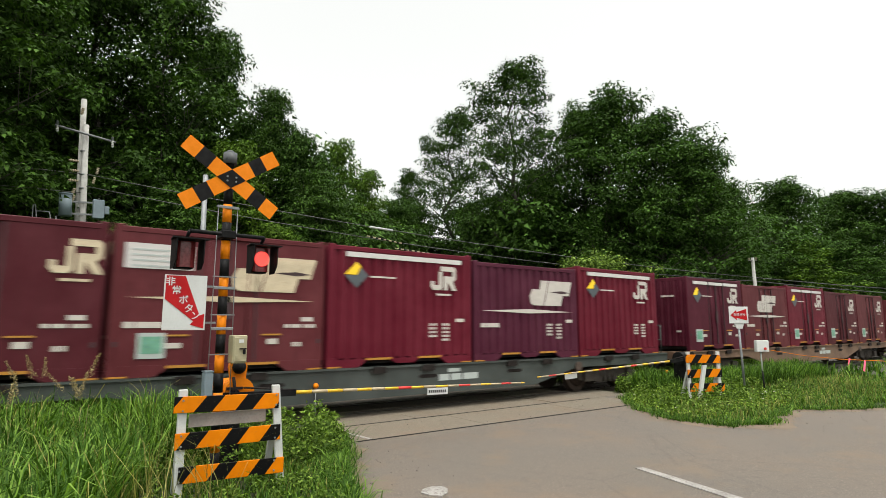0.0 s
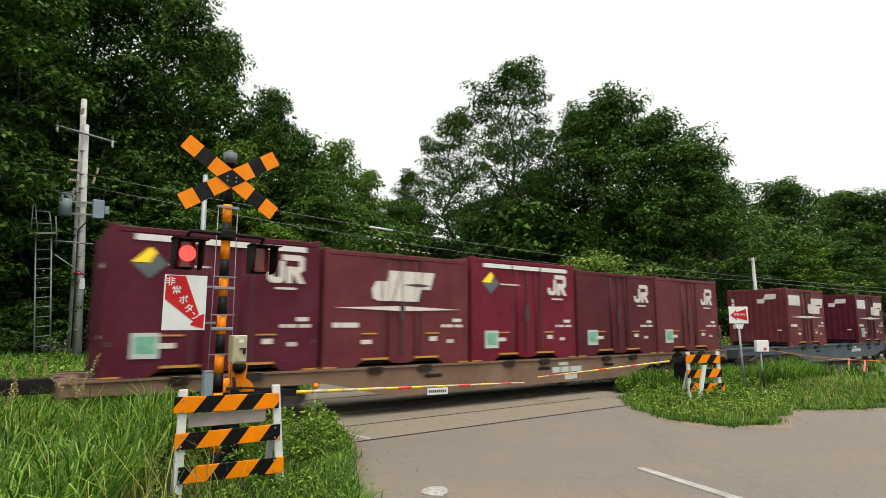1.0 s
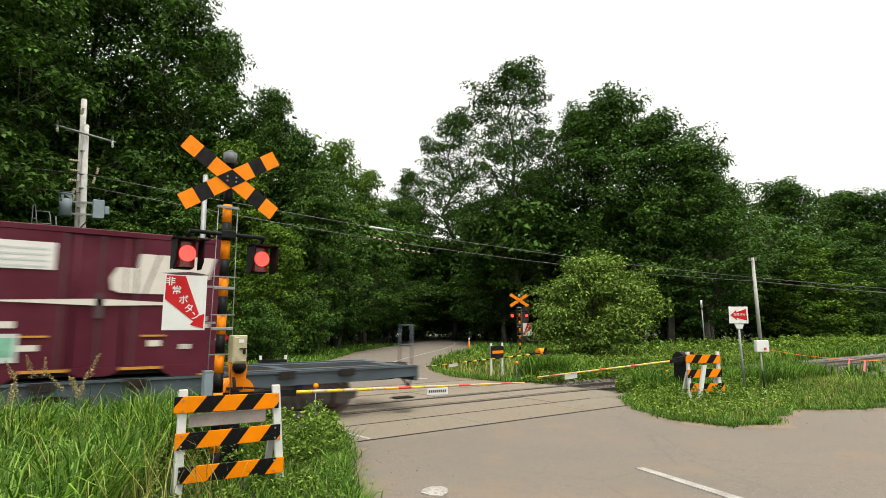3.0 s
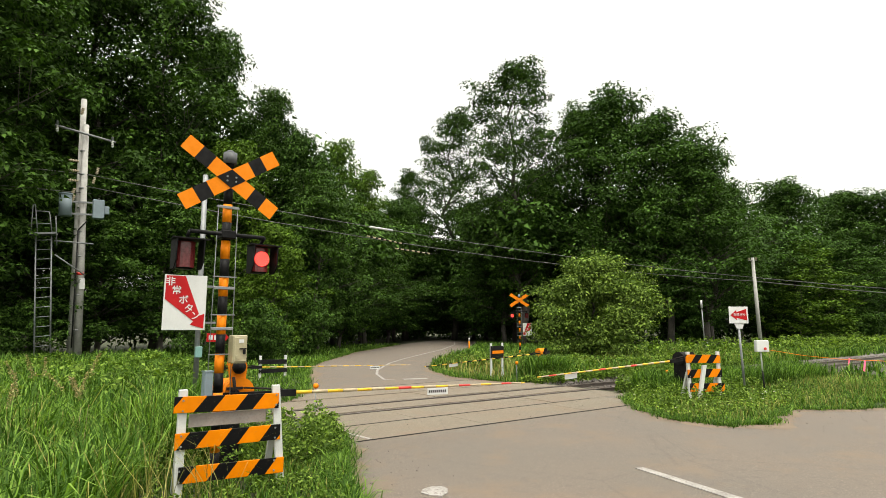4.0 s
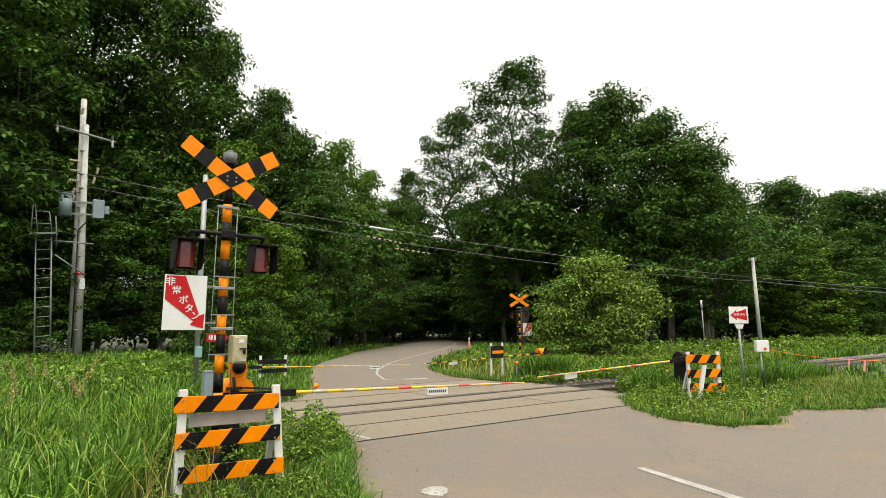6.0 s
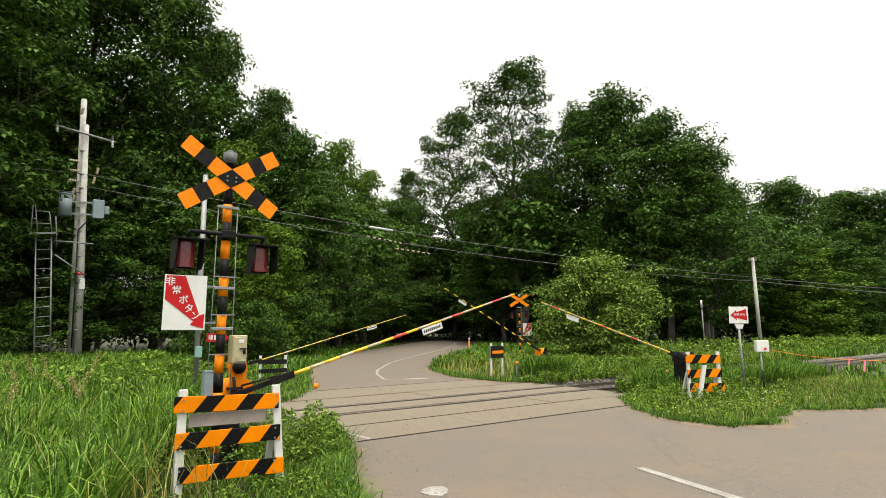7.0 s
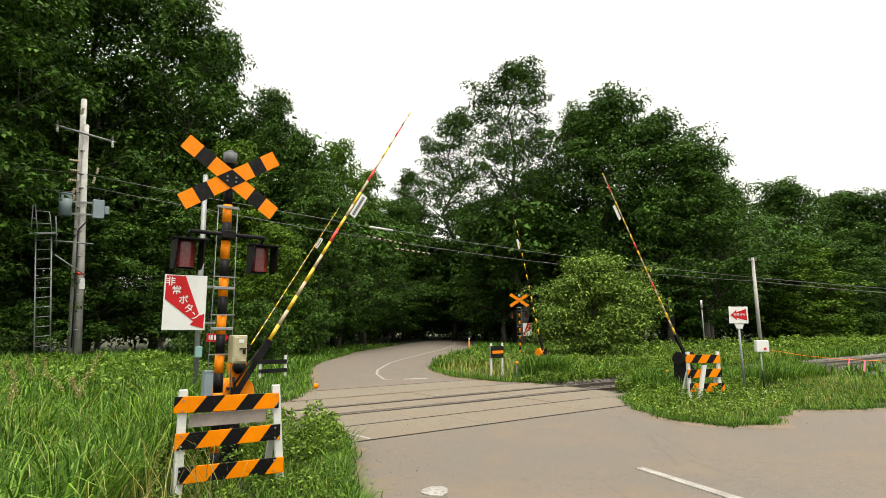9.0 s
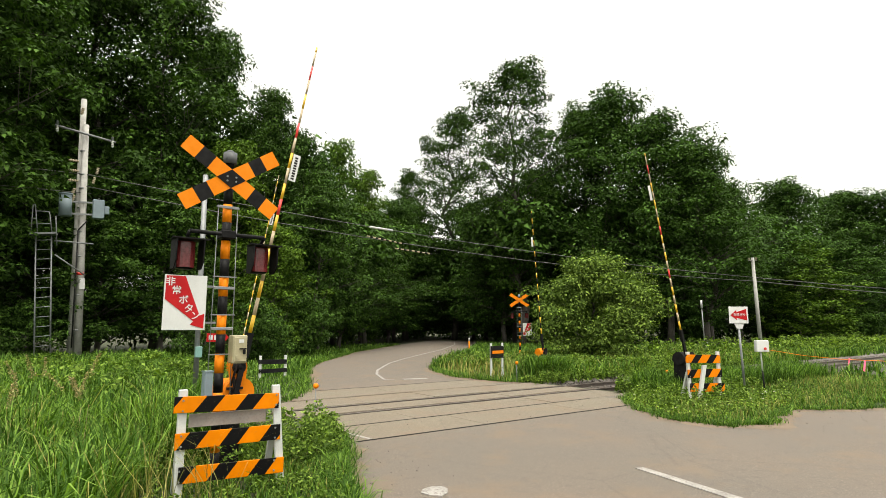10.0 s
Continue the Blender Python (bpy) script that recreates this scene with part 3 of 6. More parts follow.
# leaf layer added over the wood's inside to darken it, mostly unseen
roof = []
for x0, x1, y0, y1, z0, z1, n in ((22, 60, 36, 66, 8.0, 12.5, 900), (-14, 20, 30, 44, 11, 18, 600), (48, 76, 20, 44, 8.5, 13.5, 700), (17, 30, 27, 38, 7.0, 9.5, 150), (36, 50, 22, 36, 8.0, 12, 330), (50, 72, 14, 22, 8.0, 12, 260)):
    p = np.stack([g.uniform(x0, x1, n), g.uniform(y0, y1, n), g.uniform(z0, z1, n)], 1)
    roof.append(p[~inside(FAR_ROAD, p[:, 0], p[:, 1])])
roof = np.concatenate(roof)
v, f = sprays(g, roof, g.uniform(1.2, 2.2, len(roof)), 56, 0.46)
tagged(new("wood_shade_canopy", mesh_of("wood_shade_canopy", v, f, m_leaf_b)), "leaf layer added over the inside of the wood to shade it, mostly unseen", "wood", kind="stuff")

# ---- grass ----


def blades(rng, x, y, h, lean=0.35, width=0.012):
    """Arching tapering blades of three segments each."""
    n = len(x)
    a = rng.uniform(0, 2 * np.pi, n)
    b = a + rng.normal(size=n) * 0.5 + np.pi / 2
    d = np.stack([np.cos(a), np.sin(a), np.zeros(n)], 1)
    s = np.stack([np.cos(b), np.sin(b), np.zeros(n)], 1) * (width * rng.uniform(0.6, 1.5, n))[:, None]
    p = np.stack([x, y, np.full(n, -0.04)], 1)
    k = (h * lean * rng.uniform(0.2, 2.2, n))[:, None]
    droop = (h * np.clip(rng.normal(0.10, 0.16, n), 0, 0.5))[:, None] * np.array([0, 0, 1.0])
    up = np.stack([np.zeros(n), np.zeros(n), h], 1)
    m1, m2, tip = p + up * 0.45 + d * k * 0.18, p + up * 0.85 + d * k * 0.58 - droop * 0.3, p + up + d * k * 1.15 - droop * 1.4
    v = np.stack([p - s, p + s, m1 - s * 0.9, m1 + s * 0.9, m2 - s * 0.6, m2 + s * 0.6, tip], 1)
    o = 7 * np.arange(n)[:, None]
    f = np.concatenate([o + np.array([t]) for t in ((0, 1, 3), (0, 3, 2), (2, 3, 5), (2, 5, 4), (4, 5, 6))])
    return v.reshape(-1, 3), f


def open_ground(x, y, margin=0.0):
    keep = ~(inside(NEAR_ROAD, x, y) | inside(FAR_ROAD, x, y) | inside(PANELS, x, y))
    keep &= ~((np.abs(y) < 1.95 + margin) & (x > 5.5))
    keep &= (np.hypot(x - 2.8, y + 11.6) > 2.2)
    return keep


def meadow(name, n, xs, ys, h, label, seed, width=0.012, patchy=0.4, test=None, material=None):
    g = np.random.default_rng(seed)
    x, y = g.uniform(*xs, n), g.uniform(*ys, n)
    wave = 0.5 + 0.5 * np.sin(x * 1.7 + np.sin(y * 2.3) * 1.5) * np.sin(y * 1.3 + np.sin(x * 0.9) * 2)
    keep = open_ground(x, y) & (g.random(n) < 1 - patchy * (1 - wave))
    if test is not None:
        keep &= test(x, y)
    x, y, wave = x[keep], y[keep], wave[keep]
    hh = h * g.uniform(0.45, 1.15, len(x)) * (0.75 + 0.4 * wave)
    v, f = blades(g, x, y, hh, width=width)
    tagged(new(name, mesh_of(name, v, f, material or m_grass)), label, "grass", kind="stuff")


meadow("tall_grass", 52000, (-2.5, 5.2), (-8.5, -1.0), 0.85, "tall uncut green grass beside the road", 1, 0.010, 0.25, lambda x, y: (x < 3.7 + 0.35 * (y + 5)) | (y > -3.4))
meadow("verge_grass", 16000, (3.3, 7.2), (-8.0, -1.9), 0.19, "short green grass on the road's edge", 2, 0.006, 0.3)
meadow("far_verge_grass", 38000, (-3.0, 8.2), (1.8, 21.0), 0.72, "tall meadow grass beyond the track", 3, 0.014, 0.3, lambda x, y: (x < 6.2 + 0.05 * y) | (y > 10.5))
meadow("island_grass", 36000, (13.0, 28.0), (-6.6, -1.6), 0.17, "green grass and clover round the right-hand barrier", 4, 0.008, 0.3)
meadow("meadow_grass", 44000, (14.5, 46.0), (1.8, 16.0), 0.52, "tall grass in front of the wood", 5, 0.018, 0.25, lambda x, y: (x > 19 + (y - 4) * 0.6) | (y > 8))
meadow("lineside_grass", 18000, (26.0, 90.0), (-9.0, 14.0), 0.42, "mown-looking lineside grass along the track", 6, 0.03, 0.3)
meadow("wood_edge_grass", 26000, (9.0, 40.0), (9.0, 34.0), 0.45, "grass strip between lane and wood", 7, 0.025, 0.3)


def weeds(name, n, xs, ys, h, size, label, seed, each=14, material=m_weed, test=None):
    g = np.random.default_rng(seed)
    x, y = g.uniform(*xs, n), g.uniform(*ys, n)
    keep = open_ground(x, y)
    if test is not None:
        keep &= test(x, y)
    x, y = x[keep], y[keep]
    z = h * g.random(len(x)) ** 0.8
    v, f = leaves(g, np.stack([x, y, z], 1), g.uniform(0.05, 0.16, len(x)) + h * 0.1, each, size, 0.8, 0.1)
    tagged(new(name, mesh_of(name, v, f, material)), label, "weeds", kind="stuff")


meadow("dry_island_grass", 6500, (13.0, 27.0), (-6.6, -1.8), 0.27, "dry yellow-green stems among the island's grass", 51, 0.005, 0.9, None, m_dry)
meadow("dry_verge_grass", 1900, (3.0, 7.2), (-7.0, -1.9), 0.22, "dry yellow-green stems on the road's edge", 52, 0.004, 0.8, None, m_dry)
meadow("dry_meadow_grass", 2300, (-2.5, 4.5), (-6.5, -1.0), 0.95, "pale dry stems in the tall grass", 53, 0.004, 0.6, None, m_dry)
meadow("dry_far_grass", 6000, (15.0, 40.0), (2.0, 12.0), 0.6, "pale dry stems in the far meadow", 54, 0.010, 0.6, None, m_dry)
meadow("short_far_grass", 12000, (14.5, 24.0), (1.8, 9.0), 0.15, "short grass at the crossing's far corner", 8, 0.014, 0.2)
meadow("lane_edge_grass", 12000, (6.0, 14.0), (2.0, 14.0), 0.2, "short grass along the lane", 9, 0.014, 0.2)
meadow("trackside_grass", 20000, (16.2, 26.0), (-3.2, -1.95), 0.64, "taller grass along the near edge of the track", 10, 0.010, 0.3)
meadow("roadside_grass", 8000, (-14.0, 4.0), (-20.0, -8.4), 0.3, "plain grass beside the road", 11, 0.015, 0.3)
meadow("west_meadow_grass", 9000, (-16.0, -2.5), (-8.5, 20.0), 0.6, "tall meadow grass further along the line", 12, 0.02, 0.3)
weeds("roadside_weeds", 260, (4.2, 6.9), (-4.5, -1.8), 0.34, 0.055, "broad-leaved green weeds round the signal post", 21)
weeds("island_weeds", 1100, (13.2, 19.0), (-5.6, -1.7), 0.17, 0.06, "clover and broad-leaved weeds round the barrier", 22)
weeds("meadow_weeds", 1000, (19.0, 34.0), (2.0, 12.0), 0.45, 0.13, "leafy weeds among the tall grass", 23)
weeds("west_weeds", 420, (-2.0, 7.5), (2.0, 16.0), 0.7, 0.12, "leafy weeds beyond the track", 24)
weeds("lineside_weeds", 700, (30.0, 80.0), (3.0, 12.0), 0.9, 0.22, "leafy green weeds along the line", 25)



def weed_plants(name, n, xs, ys, h, size, label, seed, test=None, shoulder=False):
    """Upright leafy weeds: leaves in tiers up a stem."""
    g = np.random.default_rng(seed)
    x, y = g.uniform(*xs, n), g.uniform(*ys, n)
    keep = np.full(n, True) if shoulder else open_ground(x, y)
    if test is not None:
        keep &= test(x, y)
    x, y = x[keep], y[keep]
    top = h * g.uniform(0.35, 1.1, len(x))
    lx, ly = g.normal(size=len(x)) * 0.12, g.normal(size=len(x)) * 0.12
    tiers = np.linspace(0.12, 1.0, 8)
    cs = np.concatenate([np.stack([x + lx * top * u, y + ly * top * u, top * u], 1) for u in tiers])
    rs = np.concatenate([0.05 + 0.10 * top * (1.15 - u) for u in tiers])
    v, f = leaves(g, cs, rs, 9, size, 0.45, 0.15)
    tagged(new(name, mesh_of(name, v, f, m_weed)), label, "weeds", kind="stuff")


weed_plants("post_weeds", 150, (4.9, 7.2), (-4.5, -1.5), 0.50, 0.060, "upright leafy weeds round the signal post", 41)
weed_plants("barricade_weeds", 60, (3.6, 5.9), (-6.3, -4.7), 0.20, 0.045, "leafy weeds at the foot of the barricade", 42)
weed_plants("island_tall_weeds", 210, (14.2, 19.6), (-5.2, -1.9), 0.42, 0.07, "upright leafy weeds on the grass island", 43, lambda x, y: y > -4.6 - 0.3 * np.sin(x * 2))
weed_plants("far_corner_weeds", 150, (18.5, 27.0), (2.2, 9.0), 0.55, 0.11, "leafy weeds at the crossing's far corner", 44)
weed_plants("meadow_edge_weeds", 110, (3.0, 8.0), (4.0, 14.0), 0.80, 0.13, "tall leafy weeds beyond the track", 45)

weed_plants("near_shoulder_weeds", 260, (15.7, 22.0), (-2.2, -1.3), 0.40, 0.07, "low leafy weeds over the track's near shoulder", 46, lambda x, y: x > 16.3 + 0.5 * np.sin(y * 9), True)
weed_plants("far_shoulder_weeds", 240, (15.9, 30.0), (1.3, 2.2), 0.30, 0.08, "low leafy weeds over the track's far shoulder", 48, None, True)

g = np.random.default_rng(47)
n = 2600
x, y = 17.7 + g.normal(size=n) * 0.50, 2.75 + g.normal(size=n) * 0.25
v, f = blades(g, x, y, g.uniform(0.45, 0.95, n), 0.5, 0.010)
tagged(new("grass_tussock", mesh_of("grass_tussock", v, f, m_grass)), "dense dark green grass tussock beside the far rail", "grass", kind="stuff")

EDGES = [[(3.2, -10.8), (4.4, -8.6), (5.75, -5.9), (6.55, -4.0), (7.0, -3.0), (7.15, -1.95)],
         [(16.2, -1.95), (14.9, -2.7), (13.8, -3.85), (13.1, -5.2), (13.25, -6.0), (14.1, -6.45), (15.2, -6.1), (16.5, -5.8), (17.6, -6.6), (22.0, -8.6), (30.0, -11.8)],
         [(32.0, 36.0), (21.3, 24.4), (15.6, 16.6), (12.85, 12.4), (10.5, 7.0), (9.55, 4.4), (8.8, 3.2), (7.9, 1.95)],
         [(36.0, 29.0), (26.9, 18.8), (20.1, 12.4), (17.1, 8.9), (15.9, 6.8), (15.3, 4.8), (15.4, 3.0), (15.8, 1.95)][::-1]]


def along(line, step):
    """Points every step along a line, with the direction that points off the verge."""
    out = []
    for a, b in zip(line, line[1:]):
        d = Vector((b[0] - a[0], b[1] - a[1]))
        k = max(1, int(d.length / step))
        d.normalize()
        for i in range(k):
            u = i / k
            out.append((a[0] + (b[0] - a[0]) * u, a[1] + (b[1] - a[1]) * u, d.y, -d.x))
    return out


def verge_dirt(line, seed, width, side):
    """Earth washed over the asphalt's edge, with a ragged outline."""
    g = np.random.default_rng(seed)
    vs, w = [], width * 0.5
    for x, y, nx, ny in along(line, 0.09):
        w = max(0.03, w + g.normal() * 0.055 + (width * 0.5 - w) * 0.12)
        for q, z in ((-0.25, 0.001), (w, 0.0045)):
            vs.append((x + nx * q * side, y + ny * q * side, z))
    k = len(vs) // 2 - 1
    fs = [(2 * i, 2 * i + 1, 2 * i + 3, 2 * i + 2) for i in range(k)]
    ob = new("verge_dirt", mesh_of("verge_dirt", vs, fs, m_dirt))
    tagged(ob, "brown earth washed over the asphalt's edge", "dirt", kind="stuff")


def edge_tufts(line, seed, per, h, side):
    g = np.random.default_rng(seed)
    pts = np.array(along(line, 0.05))
    pts = pts[g.integers(0, len(pts), int(len(pts) * 0.05 * per))]
    drift = 0.10 * np.sin(pts[:, 0] * 5.1) * np.sin(pts[:, 1] * 4.3)
    q = (g.normal(size=len(pts)) * 0.09 - 0.06 + drift) * side
    x, y = pts[:, 0] + pts[:, 2] * q, pts[:, 1] + pts[:, 3] * q
    v, f = blades(g, x, y, h * g.uniform(0.3, 1.2, len(x)), 0.7, 0.007)
    tagged(new("edge_grass", mesh_of("edge_grass", v, f, m_grass)), "grass tufts leaning over the asphalt's ragged edge", "grass", kind="stuff")


for k, (line, width, h, side) in enumerate(zip(EDGES, (0.45, 0.5, 0.6, 0.6), (0.26, 0.15, 0.25, 0.25), (1, 1, -1, -1))):
    verge_dirt(line, 60 + k, width, side)
    edge_tufts(line, 70 + k, (420, 420, 160, 200)[k], h, side)

# ---- train: three wagons with twelve-foot containers ----
CL, CW, PITCH, WAGON = 3.65, 2.45, 3.74, 20.4


def maroon(name, rgb, dirty=0.35):
    return matt(coat(name, rgb, 0.45, var=0.22, dirt=(0.045, 0.012, 0.012), dirty=dirty, scale=1.1, bump=0.05, streak=True), 0.12)


PAINT = {
    "bright": maroon("bright_maroon_paint", (0.100, 0.0045, 0.015), 0.15),
    "deep": maroon("deep_maroon_paint", (0.060, 0.0042, 0.014), 0.2),
    "purple": maroon("purplish_maroon_paint", (0.062, 0.0085, 0.023), 0.3),
    "faded": maroon("faded_red_maroon_paint", (0.090, 0.016, 0.020), 0.5),
    "brown": maroon("brownish_maroon_paint", (0.062, 0.007, 0.012), 0.45),
}
m_gap = coat("dark_recess", (0.03, 0.01, 0.014), 0.7, var=0.2, dirty=0.2)
m_mark = coat("white_lettering_film", (0.47, 0.44, 0.40), 0.5, var=0.1, dirt=(0.35, 0.26, 0.2), dirty=0.4, scale=5)
m_markold = coat("yellowed_lettering_film", (0.50, 0.42, 0.29), 0.55, var=0.2, dirt=(0.3, 0.18, 0.1), dirty=0.6, scale=4)
m_band = coat("white_band_film", (0.50, 0.48, 0.465), 0.5, var=0.06, dirty=0.15)
m_pocket = coat("amber_pocket_paint", (0.38, 0.17, 0.012), 0.5, var=0.15, dirty=0.4)
m_green = coat("green_label_film", (0.13, 0.32, 0.20), 0.4, var=0.4, dirt=(0.12, 0.28, 0.45), dirty=0.7, scale=9)
m_palelabel = coat("pale_label_film", (0.36, 0.39, 0.37), 0.4, var=0.1, dirt=(0.3, 0.5, 0.6), dirty=0.4, scale=9)
m_yel = coat("yellow_badge_film", (0.85, 0.55, 0.01), 0.4, var=0.1, dirty=0.1)
m_dgrey = coat("dark_badge_film", (0.06, 0.075, 0.085), 0.4, var=0.1, dirty=0.1)


def corrugated(length, height, ribs, depth, y, z0):
    """Profile (x, y) of a pressed steel wall: trapezoid ribs."""
    pts, step = [], length / ribs
    for k in range(ribs):
        a = -length / 2 + k * step
        pts += [(a, y), (a + step * 0.42, y), (a + step * 0.52, y + depth), (a + step * 0.90, y + depth)]
    pts.append((length / 2, y))
    return pts


def ruled(bm, pts, z0, z1, slot=0, swap=False):
    rows = [[bm.verts.new((p[1], p[0], z) if swap else (p[0], p[1], z)) for p in pts] for z in (z0, z1)]
    for k in range(len(pts) - 1):
        bm.faces.new((rows[0][k], rows[0][k + 1], rows[1][k + 1], rows[1][k])).material_index = slot
    return bm


def decal(parent, name, pts, material, y=-CW / 2, out=0.004, label=""):
    return part(name, slab(B(), pts, "y", y - out, y - out + 0.003), material, parent, label)


def rect(x0, x1, z0, z1):
    return [(x0, z0), (x1, z0), (x1, z1), (x0, z1)]


def bars(parent, x, z, widths, h, gap, material=None, y=-CW / 2, out=0.004):
    for w in widths:
        decal(parent, "lettering_bar", rect(x, x + w, z, z + h), material or m_mark, y, out)
        x += w + gap


def emblem_small(parent, x, z, s, material):
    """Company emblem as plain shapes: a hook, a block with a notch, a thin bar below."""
    decal(parent, "emblem_hook", [(x, z + 0.42 * s), (x, z + 0.22 * s), (x + 0.1 * s, z + 0.1 * s), (x + 0.42 * s, z + 0.1 * s), (x + 0.52 * s, z + 0.2 * s), (x + 0.52 * s, z + 0.78 * s), (x + 0.36 * s, z + 0.78 * s), (x + 0.36 * s, z + 0.28 * s), (x + 0.16 * s, z + 0.28 * s), (x + 0.16 * s, z + 0.42 * s)], material)
    decal(parent, "emblem_block", [(x + 0.44 * s, z + 0.98 * s), (x + 0.44 * s, z + 0.80 * s), (x + 0.98 * s, z + 0.80 * s), (x + 0.98 * s, z + 0.62 * s), (x + 0.58 * s, z + 0.62 * s), (x + 0.58 * s, z + 0.1 * s), (x + 0.76 * s, z + 0.1 * s), (x + 0.76 * s, z + 0.42 * s), (x + 0.96 * s, z + 0.1 * s), (x + 1.18 * s, z + 0.1 * s), (x + 1.0 * s, z + 0.42 * s), (x + 1.14 * s, z + 0.52 * s), (x + 1.14 * s, z + 0.90 * s), (x + 1.04 * s, z + 0.98 * s)], material)
    decal(parent, "emblem_bar", rect(x + 0.25 * s, x + 0.9 * s, z - 0.10 * s, z - 0.03 * s), material)


def emblem_large(parent, x, z, s, material, y=-CW / 2):
    decal(parent, "emblem_hook", [(x, z + 0.30 * s), (x + 0.04 * s, z + 0.06 * s), (x + 0.2 * s, z), (x + 0.62 * s, z), (x + 0.86 * s, z + 0.82 * s), (x + 0.52 * s, z + 0.82 * s), (x + 0.46 * s, z + 0.52 * s), (x + 0.12 * s, z + 0.52 * s)], material, y)
    decal(parent, "emblem_block", [(x + 0.66 * s, z), (x + 1.45 * s, z), (x + 1.55 * s, z + 0.34 * s), (x + 1.86 * s, z + 0.34 * s), (x + 2.0 * s, z + 0.82 * s), (x + 0.90 * s, z + 0.82 * s)], material, y)
    decal(parent, "emblem_slit", [(x + 0.93 * s, z + 0.45 * s), (x + 1.5 * s, z + 0.40 * s), (x + 1.88 * s, z + 0.45 * s), (x + 1.5 * s, z + 0.50 * s)], m_gap, y, 0.008)


def container(x, colour, high=True, band=False, badge=False, small=None, large=None, lens=False, note=False, tag=None, ribbed=False, old=False, label=""):
    """x: where its leading end stands along the train."""
    h = 2.5 if high else 2.4
    paint, mark = PAINT[colour], m_markold if old else m_mark
    c = thing("container", x + 1.8575, 0, 1.0, label=label, category="container", group="containers on the train")
    hw, hl = CW / 2, CL / 2
    for sy in (-1, 1):
        bm = B()
        if ribbed:
            ruled(bm, [(px, sy * py) for px, py in corrugated(CL - 0.24, h, 13, 0.045, hw - 0.047, 0)], 0.16, h - 0.12)
        else:
            doors = [(-hl + 0.12, hw - 0.01), (-0.50, hw - 0.01), (-0.49, hw - 0.035), (0.49, hw - 0.035), (0.50, hw - 0.01), (hl - 0.12, hw - 0.01)]
            ruled(bm, [(a, sy * b) for a, b in doors], 0.16, h - 0.12)
        part("side_wall", bm, paint, c)
    for sx in (-1, 1):
        rows = corrugated(CW - 0.2, h, 9, 0.024, hl - 0.03, 0)
        part("end_wall", ruled(B(), [(a, sx * b) for a, b in rows], 0.16, h - 0.1, swap=True), paint, c)
    for sx in (-1, 1):
        for sy in (-1, 1):
            part("corner_post", box(B(), sx * (hl - 0.13), sx * hl, sy * (hw - 0.12), sy * hw, 0.0, h), paint, c, bevel=0.012)
    bm = box(B(), -hl + 0.1, hl - 0.1, -hw, hw, h - 0.13, h - 0.03)
    box(bm, -hl + 0.02, hl - 0.02, -hw + 0.1, hw - 0.1, h - 0.14, h - 0.02)
    part("roof", bm, paint, c, bevel=0.012)
    # bottom rail with arched fork pockets
    prof = [(-hl + 0.02, 0.0), (-1.12, 0.0), (-0.93, 0.13), (-0.36, 0.13), (-0.20, 0.05), (0.20, 0.05), (0.36, 0.13), (0.93, 0.13), (1.12, 0.0), (hl - 0.02, 0.0), (hl - 0.02, 0.19), (-hl + 0.02, 0.19)]
    part("bottom_rail", slab(B(), prof, "y", -hw + 0.002, -hw + 0.10), paint, c)
    part("bottom_rail", slab(B(), prof, "y", hw - 0.10, hw - 0.002), paint, c)
    part("floor_pan", box(B(), -hl + 0.08, hl - 0.08, -hw + 0.12, hw - 0.12, 0.06, 0.2), m_under, c)
    for s in (-1, 1):
        decal(c, "fork_pocket_edge", rect(min(s * 0.34, s * 0.95), max(s * 0.34, s * 0.95), 0.135, 0.18), m_pocket, -hw, 0.006, "amber edge of a fork pocket")
        part("foot_pad", box(B(), s * (hl - 0.3), s * (hl - 0.02), -hw - 0.004, -hw + 0.02, 0.002, 0.03), m_pocket, c)
    if not ribbed:
        for s in (-0.5, 0.0, 0.5):
            part("door_seam", box(B(), s - 0.014, s + 0.014, -hw - 0.004, -hw + 0.03, 0.2, h - 0.14), m_gap, c)
        for s in (-0.34, 0.34):
            part("lock_rod", rod(B(), (s, -hw + 0.01, 0.2), (s, -hw + 0.01, h - 0.15), 0.017, n=6), paint, c)
        part("door_handle", box(B(), -0.06, 0.06, -hw - 0.012, -hw + 0.02, 0.95, 1.35), m_gap, c)
        for s in (-1, 1):
            part("door_bar", box(B(), min(s * 0.62, s * 0.98), max(s * 0.62, s * 0.98), -hw - 0.012, -hw + 0.02, 0.66, 0.69), m_pocket, c)
            part("hinge", box(B(), s * (hl - 0.10) - 0.03, s * (hl - 0.10) + 0.03, -hw - 0.015, -hw, 0.5, 0.58), m_gap, c)
    if band:
        decal(c, "white_band", rect(-hl + 0.38, hl - 0.30, h - 0.25, h - 0.145), m_band, -hw, 0.012, "white stripe under the roof edge")
        if not ribbed:
            for s in (-0.5, 0.5):
                part("door_seam", box(B(), s - 0.02, s + 0.02, -hw - 0.02, -hw, h - 0.27, h - 0.13), m_gap, c)
    if badge:
        bx, bz, q = -hl + 0.62, h - 0.62, 0.27
        decal(c, "badge_top", [(bx - q, bz), (bx, bz - 0.0), (bx + q * 0.35, bz + q * 0.65), (bx, bz + q)], m_yel)
        decal(c, "badge_bottom", [(bx - q, bz - 0.01), (bx, bz - q), (bx + q, bz - 0.01), (bx + q * 0.4, bz + q * 0.6), (bx + 0.02, bz - 0.01)], m_dgrey)
        bars(c, bx + q + 0.05, bz - 0.04, (0.62,), 0.035, 0.03)
    if small is not None:
        emblem_small(c, small, h - 0.92, 0.62, mark)
